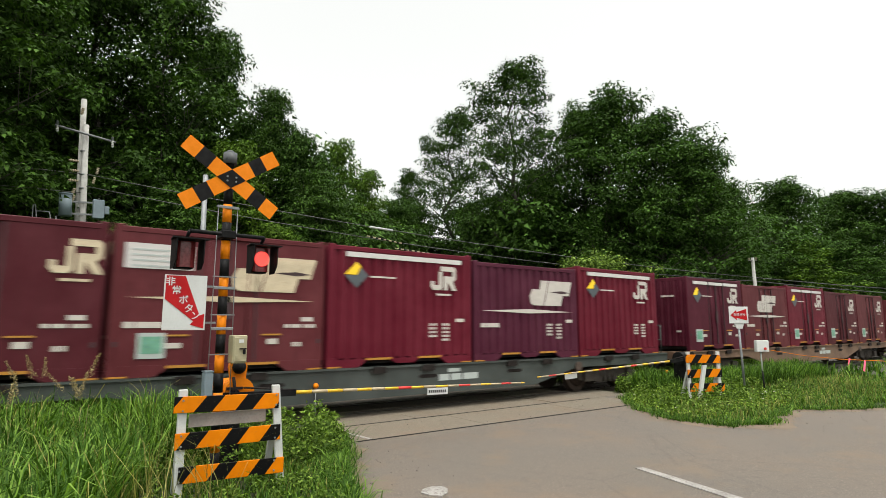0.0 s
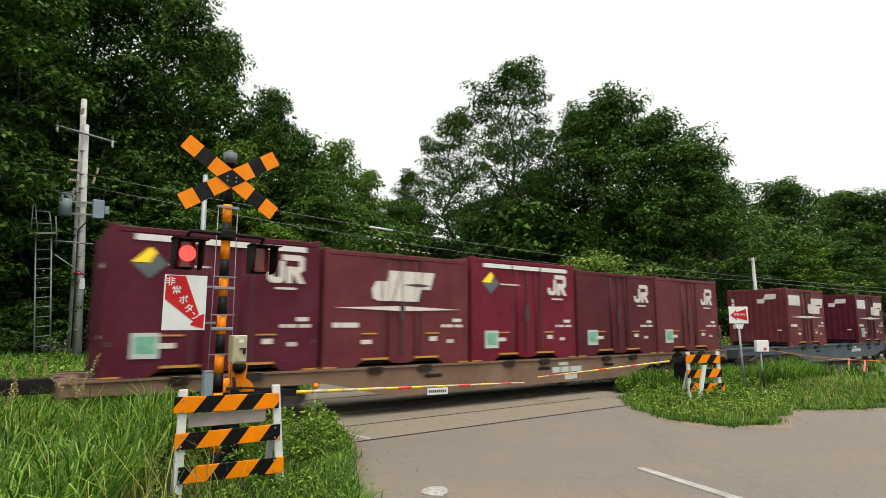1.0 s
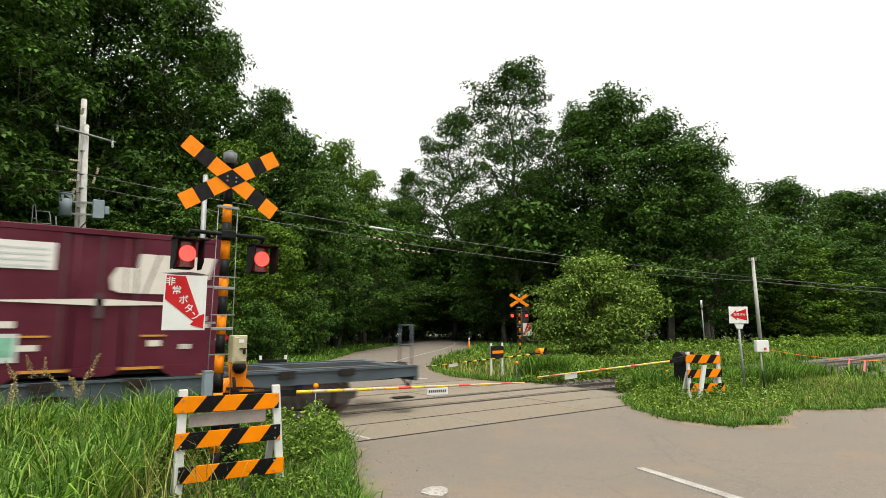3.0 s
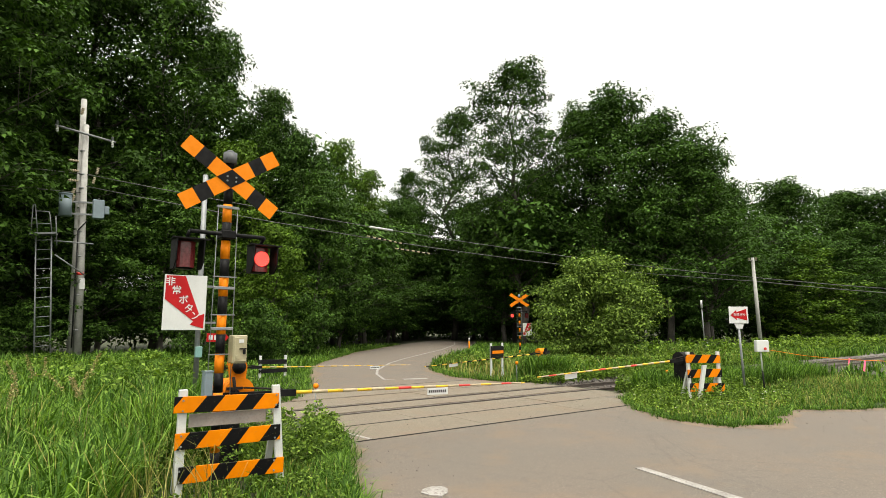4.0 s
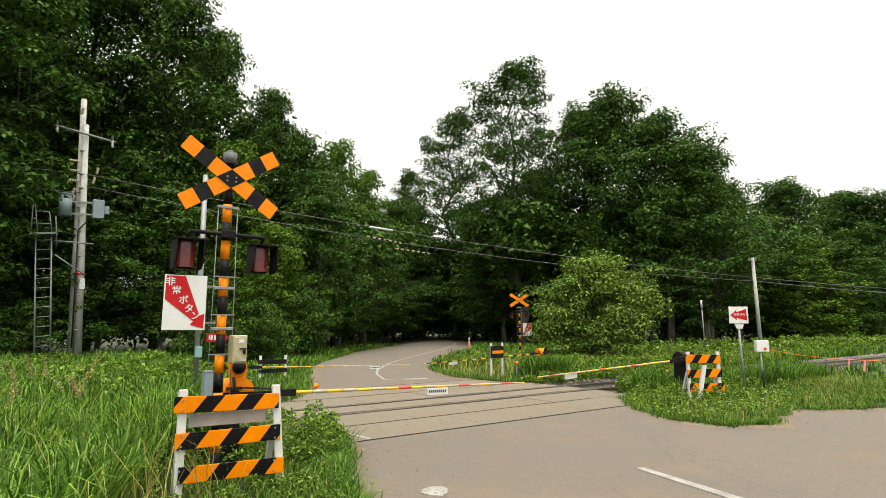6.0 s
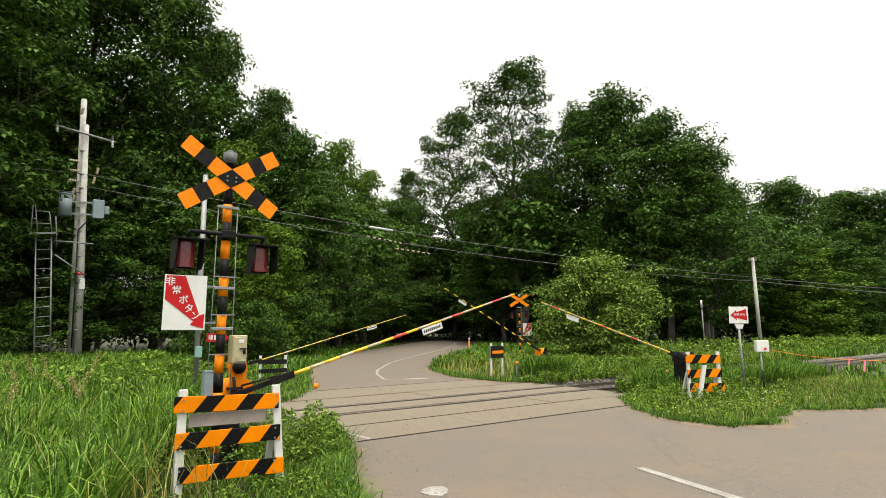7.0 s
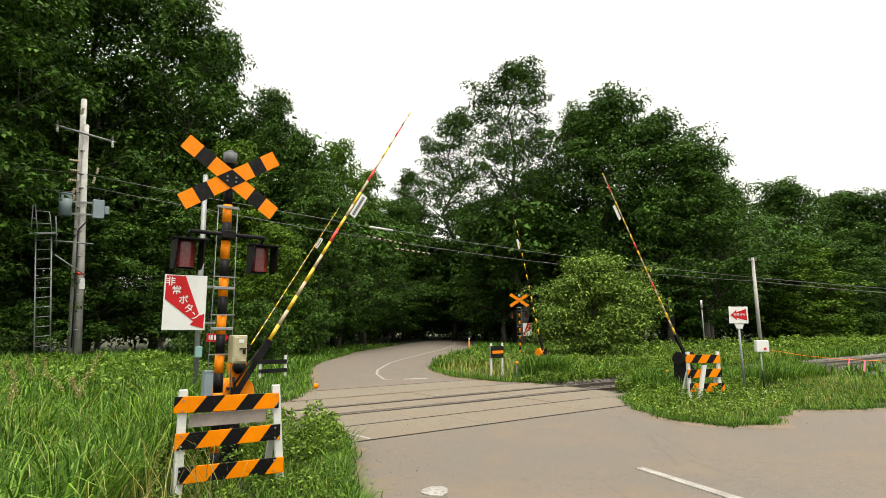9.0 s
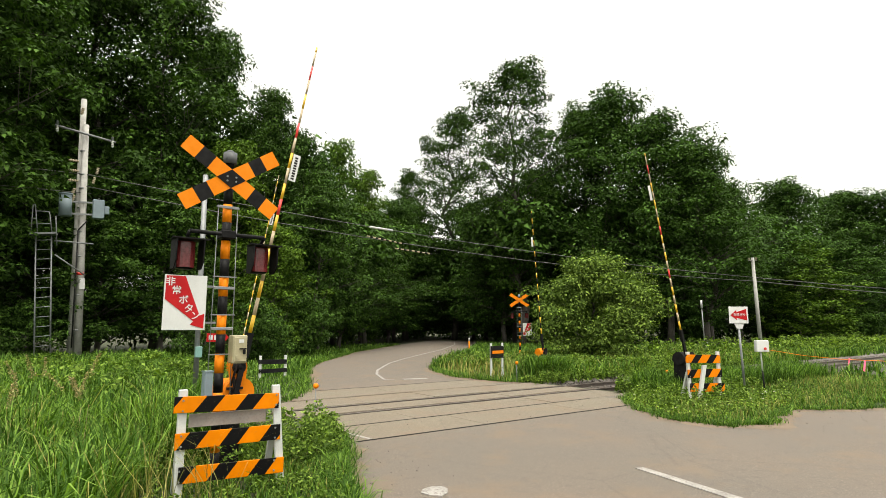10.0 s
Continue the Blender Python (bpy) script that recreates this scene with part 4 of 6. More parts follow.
    if large is not None:
        emblem_large(c, large, h - 1.04, 0.80, m_markold if old else m_mark)
    if lens:
        z = h - 1.2
        decal(c, "tapered_stripe", [(-hl + 0.22, z), (0, z - 0.05), (hl - 0.2, z), (0, z + 0.06)], mark, -hw, 0.012, "long tapered off-white stripe")
    if note:
        decal(c, "pale_notice", rect(-hl + 0.16, -0.62, h - 0.72, h - 0.30), m_band, -hw, 0.006, "pale rectangular notice")
        for k in range(4):
            decal(c, "lettering_bar", rect(-hl + 0.26, -0.72, h - 0.42 - k * 0.09, h - 0.39 - k * 0.09), m_palelabel, -hw, 0.010)
    bars(c, hl - 0.46, 0.92, (0.24,), 0.08, 0.03)
    if not ribbed:
        for k, w in enumerate((0.10, 0.12, 0.07, 0.11, 0.09)):
            bars(c, hl - 0.78 + k * 0.13, 0.80, (w,), 0.065, 0.02)
        bars(c, hl - 0.62, 0.45, (0.08, 0.07), 0.08, 0.025)
        bars(c, 0.72, 0.50, (0.20,), 0.10, 0.03)
    if lens:
        bars(c, -hl + 0.20, 0.80, (0.16, 0.40), 0.10, 0.02)
    if ribbed:
        for k in range(5):
            if k < 4:
                bars(c, 0.62, 0.84 - k * 0.085, (0.06, 0.05, 0.06), 0.05, 0.018)
            bars(c, 0.98, 0.84 - k * 0.085, (0.05, 0.06, 0.05), 0.05, 0.018)
    else:
        bars(c, -0.98, 0.46, (0.24,), 0.09, 0.03)
    if tag:
        x0 = -hl + 0.42
        decal(c, "notice_sheet", rect(x0, x0 + 0.42, 0.30, 0.72), m_palelabel, -hw, 0.006, "pale printed notice sheet")
        decal(c, "notice_picture", rect(x0 + 0.05, x0 + 0.37, 0.38, 0.66), tag, -hw, 0.010, "green picture on the notice")
    # end wall: emblem bars and upright lettering
    ex = -hl - 0.004
    part("emblem_hook", slab(B(), [(-0.05, h - 0.62), (-0.32, h - 0.62), (-0.36, h - 0.46), (-0.80, h - 0.46), (-0.84, h - 0.24), (-0.40, h - 0.24), (-0.30, h - 0.44), (-0.05, h - 0.44)][::-1], "x", ex, ex + 0.003), mark, c) if lens else None
    if lens:
        for k in range(7):
            part("lettering_bar", box(B(), ex, ex + 0.003, 0.92, 1.04, h - 0.55 - k * 0.19, h - 0.40 - k * 0.19), mark, c)
    else:
        part("lettering_bar", box(B(), ex, ex + 0.003, -0.75, -0.25, h - 0.68, h - 0.62), mark, c)
    part("lettering_bar", box(B(), ex, ex + 0.003, -0.95, -0.78, 0.62, 0.68), mark, c)
    return c


def wagon(x, colour, label, rail_post=False):
    """x: the leading container's front; the frame reaches past it at both ends."""
    w = thing("flat_wagon", x + 9.34, 0, 0, label=label, category="wagon", group="wagons of the train")
    if rail_post:
        part("brake_post", box(B(), -9.05, -8.87, 0.95, 1.07, 0.995, 1.72), m_yellow, w, "yellow handbrake post", bevel=0.02)
        part("brake_post_cap", box(B(), -9.07, -8.85, 0.93, 1.09, 1.72, 1.86), m_under, w, bevel=0.02)
        part("hand_rail", tube(B(), [(-9.7, 1.05, 0.99), (-9.7, 1.05, 1.84), (-9.6, 1.05, 1.9), (-8.9, 1.05, 1.9)], 0.02), m_under, w)
    e = 9.75
    side = [(-e, 0.995), (-e, 0.76), (-8.3, 0.72), (-5.5, 0.72), (-3.9, 0.36), (3.9, 0.36), (5.5, 0.72), (8.3, 0.72), (e, 0.76), (e, 0.995)]
    for sy in (-1, 1):
        y = sy * 1.19
        part("side_sill", slab(B(), side, "y", y - 0.02, y + 0.02), colour, w)
        bm = box(B(), -e, e, y - 0.03 + sy * 0.03, y + 0.03 + sy * 0.03, 0.955, 0.994)
        part("sill_flange", bm, colour, w)
        # flat dark plates on the uncut sill paint the shade inside its slots
        for k in (-2.9, 0.6, 3.2):
            part("sill_slot_shade", slab(B(), [(k - 0.26, 0.74), (k - 0.20, 0.70), (k + 0.20, 0.70), (k + 0.26, 0.74), (k + 0.20, 0.78), (k - 0.20, 0.78)], "y", y + sy * 0.021, y + sy * 0.024), m_under, w)
        for k in range(5):
            for s in (-0.62, 0.62):
                cx = -9.34 + CL / 2 + k * PITCH + s
                part("container_guide", box(B(), cx - 0.16, cx + 0.16, y + sy * 0.02, y + sy * 0.09, 0.86, 0.992), m_under, w)
    for k in (-7.1, -3.7, 0, 3.7, 7.1, -9.6, 9.6):
        part("cross_beam", box(B(), k - 0.12, k + 0.12, -1.16, 1.16, 0.74, 0.97), colour, w)
    part("centre_sill", box(B(), -e, e, -0.28, 0.28, 0.62, 0.96), m_under, w)
    for y in (-0.75, 0.75):
        part("deck_rail", box(B(), -e, e, y - 0.1, y + 0.1, 0.93, 0.99), colour, w)
    bars(w, 0.9, 0.62, (0.28, 0.30, 0.44), 0.14, 0.05, m_palelabel, -1.21, 0.006)
    bars(w, 1.15, 0.80, (0.34,), 0.08, 0.05, m_palelabel, -1.21, 0.006)
    part("air_tank", rod(B(), (-1.6, -0.6, 0.55), (-0.2, -0.6, 0.55), 0.19, n=12), m_under, w)
    part("brake_box", box(B(), 4.3, 4.75, -1.16, -0.8, 0.48, 0.86), colour, w, bevel=0.02)
    part("brake_wheel", rod(B(), (5.55, -1.25, 0.74), (5.55, -1.21, 0.74), 0.13, n=16), m_rust, w, "rusty brake wheel")
    for s in (-1, 1):
        part("coupler", box(B(), min(s * 9.7, s * 10.2), max(s * 9.7, s * 10.2), -0.12, 0.12, 0.72, 0.98), m_under, w, bevel=0.02)
        part("headstock", box(B(), s * 9.75 - 0.05, s * 9.75 + 0.05, -1.2, 1.2, 0.66, 0.97), colour, w)
        bm = B()
        for a, b in (((s * 9.72, -1.05, 0.97), (s * 9.72, -1.05, 1.85)), ((s * 9.72, -1.05, 1.85), (s * 9.72, -0.55, 1.85)), ((s * 9.72, -0.55, 1.85), (s * 9.72, -0.55, 0.97)), ((s * 9.72, -1.05, 1.4), (s * 9.72, -0.55, 1.4))):
            rod(bm, a, b, 0.018, n=6)
        part("hand_rail", bm, colour, w) if s > 0 else bm.free()
        part("step", box(B(), s * 9.45 - 0.22, s * 9.45 + 0.22, -1.24, -1.0, 0.30, 0.33), m_under, w)
        part("air_hose", rod(rod(B(), (s * 9.8, -0.4, 0.75), (s * 10.05, -0.42, 0.45), 0.025, n=6), (s * 10.05, -0.42, 0.45), (s * 10.2, -0.3, 0.62), 0.025, n=6), m_rubber_and_shade, w)
        bx = s * 7.1
        bogie = part("bogie", B(), m_bogie, w)
        bogie.location = (bx, 0, 0)
        bm = bmesh.new()
        for sy in (-1, 1):
            y = sy * 0.92
            slab(bm, [(-1.35, 0.50), (-1.30, 0.36), (-0.75, 0.34), (-0.5, 0.24), (0.5, 0.24), (0.75, 0.34), (1.30, 0.36), (1.35, 0.50), (0.95, 0.60), (0.5, 0.70), (-0.5, 0.70), (-0.95, 0.60)], "y", y - 0.06, y + 0.06)
            for q in (-0.95, 0.95):
                box(bm, q - 0.16, q + 0.16, y - 0.02, y + sy * 0.16, 0.30, 0.56)
            for q in (-0.2, 0.0, 0.2):
                rod(bm, (q, y + sy * 0.02, 0.26), (q, y + sy * 0.02, 0.58), 0.07, n=8)
        box(bm, -0.25, 0.25, -0.95, 0.95, 0.42, 0.66)
        old = bogie.data
        bmesh.ops.recalc_face_normals(bm, faces=bm.faces)
        bm.to_mesh(old)
        bm.free()
        for q in (-0.95, 0.95):
            bm = B()
            for sy in (-1, 1):
                rod(bm, (0, sy * 0.50, 0), (0, sy * 0.63, 0), 0.43, 0.425, 28)
                rod(bm, (0, sy * 0.495, 0), (0, sy * 0.47, 0), 0.455, 0.455, 28)
                rod(bm, (0, sy * 0.63, 0), (0, sy * 0.66, 0), 0.30, 0.26, 20)
                for a in range(4):
                    t_ = a * math.pi / 2
                    rod(bm, (0.2 * math.cos(t_), sy * 0.655, 0.2 * math.sin(t_)), (0.2 * math.cos(t_), sy * 0.668, 0.2 * math.sin(t_)), 0.05, n=8)
            rod(bm, (0, -0.9, 0), (0, 0.9, 0), 0.075, n=10)
            ws = part("wheelset", bm, m_rust, bogie, "rusty steel wheels on an axle")
            ws.location = (q, 0, 0.43)
            WHEELS.append(ws)
    return w


WHEELS = []
m_bogie = matt(coat("dusty_bogie_steel", (0.040, 0.034, 0.029), 0.8, var=0.4, dirt=(0.09, 0.065, 0.045), dirty=0.6, scale=6, bump=0.2), 0.15)
m_wag_a = coat("grey_green_wagon_paint", (0.030, 0.039, 0.035), 0.6, var=0.3, dirt=(0.09, 0.07, 0.05), dirty=0.3, scale=1.4)
m_wag_b = coat("dusty_tan_wagon_paint", (0.125, 0.070, 0.040), 0.7, var=0.3, dirt=(0.12, 0.08, 0.06), dirty=0.5, scale=1.4)
m_wag_c = coat("blue_grey_wagon_paint", (0.026, 0.042, 0.056), 0.6, var=0.3, dirt=(0.10, 0.08, 0.06), dirty=0.35, scale=1.4)
TRAIN = [
    wagon(0, m_wag_a, "grey-green flat wagon with a deep side sill, loaded with containers"),
    wagon(WAGON, m_wag_b, "dusty tan flat wagon fully loaded with containers"),
    wagon(2 * WAGON, m_wag_c, "blue-grey flat wagon carrying only two containers", True),
    container(0, "brown", small=1.06, old=True, label="brownish maroon container with a yellowed emblem"),
    container(PITCH, "faded", large=0.05, lens=True, note=True, tag=m_green, old=True, label="faded red-brown container with a yellowed emblem and tapered stripe"),
    container(2 * PITCH, "bright", band=True, badge=True, small=0.66, ribbed=True, label="bright maroon ribbed container with a white top band and badge"),
    container(3 * PITCH, "purple", high=False, large=0.02, lens=True, ribbed=True, label="purplish maroon ribbed container with a large white emblem"),
    container(4 * PITCH, "bright", band=True, badge=True, small=0.66, ribbed=True, label="bright maroon ribbed container with a white top band and badge"),
    container(WAGON, "deep", band=True, badge=True, small=0.78, tag=m_green, label="deep maroon container with double doors, white band and badge"),
    container(WAGON + PITCH, "faded", high=False, large=-0.75, lens=True, label="faded red container with double doors and a large white emblem"),
    container(WAGON + 2 * PITCH, "bright", band=True, badge=True, small=0.78, tag=m_green, label="bright maroon container with double doors, white band and badge"),
    container(WAGON + 3 * PITCH, "brown", high=False, small=0.78, tag=m_green, label="brownish maroon container with a plain top and small emblem"),
    container(WAGON + 4 * PITCH, "faded", high=False, small=0.78, tag=m_green, label="faded maroon container with a plain top and small emblem"),
    container(2 * WAGON + PITCH, "faded", high=False, large=0.12, lens=True, note=True, label="faded red container with a pale notice, standing alone on the wagon"),
    container(2 * WAGON + 3 * PITCH, "deep", high=False, large=0.12, lens=True, note=True, tag=m_green, label="deep maroon container with a pale notice and green label"),
]

# ---- crossing furniture ----


def banded_mast(parent, h, r, z0, step, first=0):
    part("foot_sleeve", rod(B(), (0, 0, 0), (0, 0, z0), r * 1.02, n=16), m_black, parent)
    z, k = z0, first
    while z < h - 0.01:
        z2 = min(z + step, h)
        dark = k or z > h - 0.85
        part("post_band", rod(B(), (0, 0, z), (0, 0, z2), r, n=16), m_black if dark else m_orange, parent, "black painted band" if dark else "orange painted band")
        z, k = z2, 1 - k


def crossbuck(parent, z, y, half, width, plain=False):
    """Two boards crossing; their fields end along each other's edges round a black diamond."""
    th, w = radians(33.5), width / 2
    far, near = w * (1 + math.cos(2 * th)) / math.sin(2 * th), w * (1 - math.cos(2 * th)) / math.sin(2 * th)
    for s in (-1, 1):
        turn = Matrix.Translation((0, y, z)) @ Matrix.Rotation(th * s, 4, "Y")
        for e in (-1, 1):
            inner = [(e * far, e * s * w), (e * near, -e * s * w)]
            c1, c2 = half * 0.44, half * 0.71
            fields = [inner + [(e * c1, -e * s * w), (e * c1, e * s * w)], rect(min(e * c1, e * c2), max(e * c1, e * c2), -w, w), rect(min(e * c2, e * half), max(e * c2, e * half), -w, w)]
            for k, poly in enumerate(fields):
                dark = k == 1 and not plain
                q = 0.004 * (1 + s)
                b = part("crossboard", slab(B(), poly, "y", -q, 0.003 - q), m_black if dark else m_orange, parent, "black board field" if dark else "orange board field")
                b.matrix_basis = turn
    px, pz = w / math.sin(th), w / math.cos(th)
    part("centre_plate", slab(B(), [(-px, z), (0, z - pz), (px, z), (0, z + pz)], "y", y - 0.012, y - 0.006), m_orange if plain else m_black, parent)
    for sx in (-0.055, 0.055):
        for sz in (-0.035, 0.02):
            part("bolt", rod(B(), (sx, y - 0.024, z + sz), (sx, y - 0.012, z + sz), 0.012, n=8), m_galv, parent)


BOARDS = {}


def lamp(parent, x, z, s, key):
    """Hooded signal lamp; its lit disc turns towards the road and away from it."""
    body = part("lamp", box(B(), x - 0.10 * s, x + 0.10 * s, 0.02, 0.19, z - 0.18 * s, z + 0.16 * s), m_black, parent, "hooded black signal lamp", bevel=0.01)
    bm = slab(B(), [(x - 0.17 * s, 0.06), (x + 0.17 * s, 0.06), (x + 0.21 * s, -0.20 * s), (x - 0.21 * s, -0.20 * s)], "z", z + 0.16 * s, z + 0.175 * s)
    part("hood_top", bm, m_black, body)
    for q in (-1, 1):
        bm = slab(B(), [(0.06, z + 0.16 * s), (-0.19 * s, z + 0.16 * s), (-0.17 * s, z - 0.10 * s), (-0.08 * s, z - 0.19 * s), (0.06, z - 0.19 * s)], "x", x + q * 0.155 * s - 0.006, x + q * 0.155 * s + 0.006)
        part("hood_side", bm, m_black, body)
    bm = B()
    for k in range(8):
        a0, a1 = math.pi * k / 8, math.pi * (k + 1) / 8
        p = [(x - 0.105 * s * math.cos(a), 0.015 - 0.05 * s * math.sin(a)) for a in (a0, a1)]
        vs = [bm.verts.new((*p[0], z - 0.165 * s)), bm.verts.new((*p[1], z - 0.165 * s)), bm.verts.new((*p[1], z + 0.15 * s)), bm.verts.new((*p[0], z + 0.15 * s))]
        bm.faces.new(vs).smooth = True
    part("lens", bm, m_lens, body, "dark red unlit lens")
    board = part("led_disc", B(), [m_black, m_glow, m_lit], body, "round cluster of red lights")
    bm = bmesh.new()
    rod(bm, (0, -0.103 * s, 0), (0, -0.095 * s, 0), 0.098 * s, n=24, slot=1)
    for ring, cnt in ((0.022, 5), (0.045, 10), (0.066, 15), (0.086, 20)):
        for k in range(cnt):
            t_ = 2 * math.pi * k / cnt
            c_ = Vector((ring * s * math.cos(t_), 0, ring * s * math.sin(t_)))
            rod(bm, c_ + Vector((0, -0.108 * s, 0)), c_ + Vector((0, -0.102 * s, 0)), 0.008 * s, n=5, slot=2)
    bmesh.ops.recalc_face_normals(bm, faces=bm.faces)
    bm.to_mesh(board.data)
    bm.free()
    board.location = (x, 0.055, z)
    BOARDS.setdefault(key, []).append((board, (x, 0.055, z)))
    return body


def emergency_sign(x, y, z0, rz, w, h, label, flip=False):
    """White plate with a red arrow that carries the words for 'emergency button'."""
    s = thing("emergency_sign", x, y, z0, rz, label, "sign", "emergency button signs")
    part("plate", box(B(), -w / 2, w / 2, -0.004, 0.004, 0, h), m_signwhite, s, bevel=0.002)
    q = -1 if flip else 1
    P = [(-0.46, 0.985), (-0.02, 0.985), (0.36, 0.265), (0.47, 0.30), (0.46, 0.03), (0.14, 0.10), (0.22, 0.16), (-0.47, 0.56)]
    part("red_arrow", slab(B(), [(q * a * w, b * h) for a, b in P], "y", -0.010, -0.0055), m_red, s, "red slanting arrow")
    for k, (ch, a, b) in enumerate(zip("\u975e\u5e38\u30dc\u30bf\u30f3", (-0.36, -0.21, -0.04, 0.10, 0.26), (0.87, 0.71, 0.54, 0.385, 0.255))):
        lettering(ch, h * 0.165, "character", m_signwhite, s, pose(q * a * w, -0.0125, b * h, 90, 0, 0))
    return s


def signal_mast(x, y, rz, h, s, label, plain, key):
    m = thing("crossing_signal", x, y, 0, rz, label, "signal", "crossing signals")
    r = 0.056 * s
    banded_mast(m, h, r, 1.27 * h / 4.06 - 0.2335 * s * 4, 0.2335 * s, 0)
    part("cap", rod(rod(B(), (0, 0, h - 0.14), (0, 0, h + 0.005), r * 1.5, n=16), (0, 0, h + 0.005), (0, 0, h + 0.035), r * 1.2, r * 0.7, 16), m_bluegrey if plain else m_capgrey, m)
    crossbuck(m, h - 0.35 * s, -r - 0.03, 0.69 * s, 0.20 * s, plain)
    z = h - 1.07 * s
    bm = rod(B(), (-0.46 * s, -0.09, z), (0.46 * s, -0.09, z), 0.025, n=8)
    for q in (-0.46 * s, 0.46 * s):
        rod(bm, (q, -0.09, z), (q, 0.03, z - 0.08), 0.022, n=8)
    part("lamp_arm", bm, m_black, m)
    box_ = part("arm_clamp", box(B(), -0.09, 0.09, -0.12, 0.09, z - 0.05, z + 0.05), m_black, m, bevel=0.01)
    lamp(m, -0.46 * s, z - 0.27 * s, s, key + "_left")
    lamp(m, 0.46 * s, z - 0.27 * s, s, key + "_right")
    for q in (-0.15, 0.13):
        part("conduit", rod(B(), (q, -0.05, 0.9), (q * 0.85, -0.05, h - 0.72), 0.0055, n=6), m_galv, m)
    for zz in (h - 0.72, h - 1.60, h - 2.07, h - 2.55):
        part("bracket", box(B(), -0.155, 0.135, -0.066, -0.054, zz - 0.007, zz + 0.007), m_galv, m)
    for zz in (h - 0.72, h - 1.74, h - 2.24):
        part("clamp", box(B(), -0.145, 0.125, -0.068, -0.052, zz - 0.018, zz + 0.018), m_galv, m, bevel=0.005)
    return m


mast = signal_mast(4.70, -4.32, 4, 4.04, 1.0, "near crossing signal with checked crossboards and two red lamps", False, "near")
part("sign_bracket", box(B(), -0.45, -0.08, -0.03, -0.01, 2.30, 2.325), m_galv, mast)
part("sign_bracket", box(B(), -0.45, -0.08, -0.03, -0.01, 1.86, 1.885), m_galv, mast)
emergency_sign(4.25, -4.40, 1.785, -6, 0.465, 0.65, "white plate with red arrow, hung on the signal post")
cb = thing("control_box", 4.87, -4.42, 1.38, 4, "beige metal control box with a padlock on the signal post", "control box")
part("case", box(B(), -0.075, 0.10, -0.09, 0.09, 0, 0.34), m_beige, cb, bevel=0.012)
part("door", box(B(), -0.065, 0.09, -0.102, -0.09, 0.02, 0.32), m_beige, cb, bevel=0.006)
part("name_plate", box(B(), -0.01, 0.05, -0.106, -0.102, 0.25, 0.29), m_signwhite, cb)
part("latch", box(B(), 0.0, 0.08, -0.12, -0.10, 0.17, 0.185), m_under, cb)
part("padlock", box(B(), 0.04, 0.07, -0.125, -0.105, 0.11, 0.17), m_black, cb, bevel=0.006)
part("knob", rod(B(), (-0.02, -0.115, 0.08), (-0.02, -0.10, 0.08), 0.026, n=12), m_beige, cb)
tb = thing("junction_box", 4.54, -4.45, 0.86, 4, "pale blue-grey junction box beside the signal post", "junction box")
part("case", box(B(), -0.05, 0.05, -0.06, 0.06, 0, 0.43), m_bluegrey, tb, bevel=0.01)
part("lid", box(B(), -0.054, 0.054, -0.065, 0.065, 0.43, 0.445), m_bluegrey, tb)

ARMS = {}


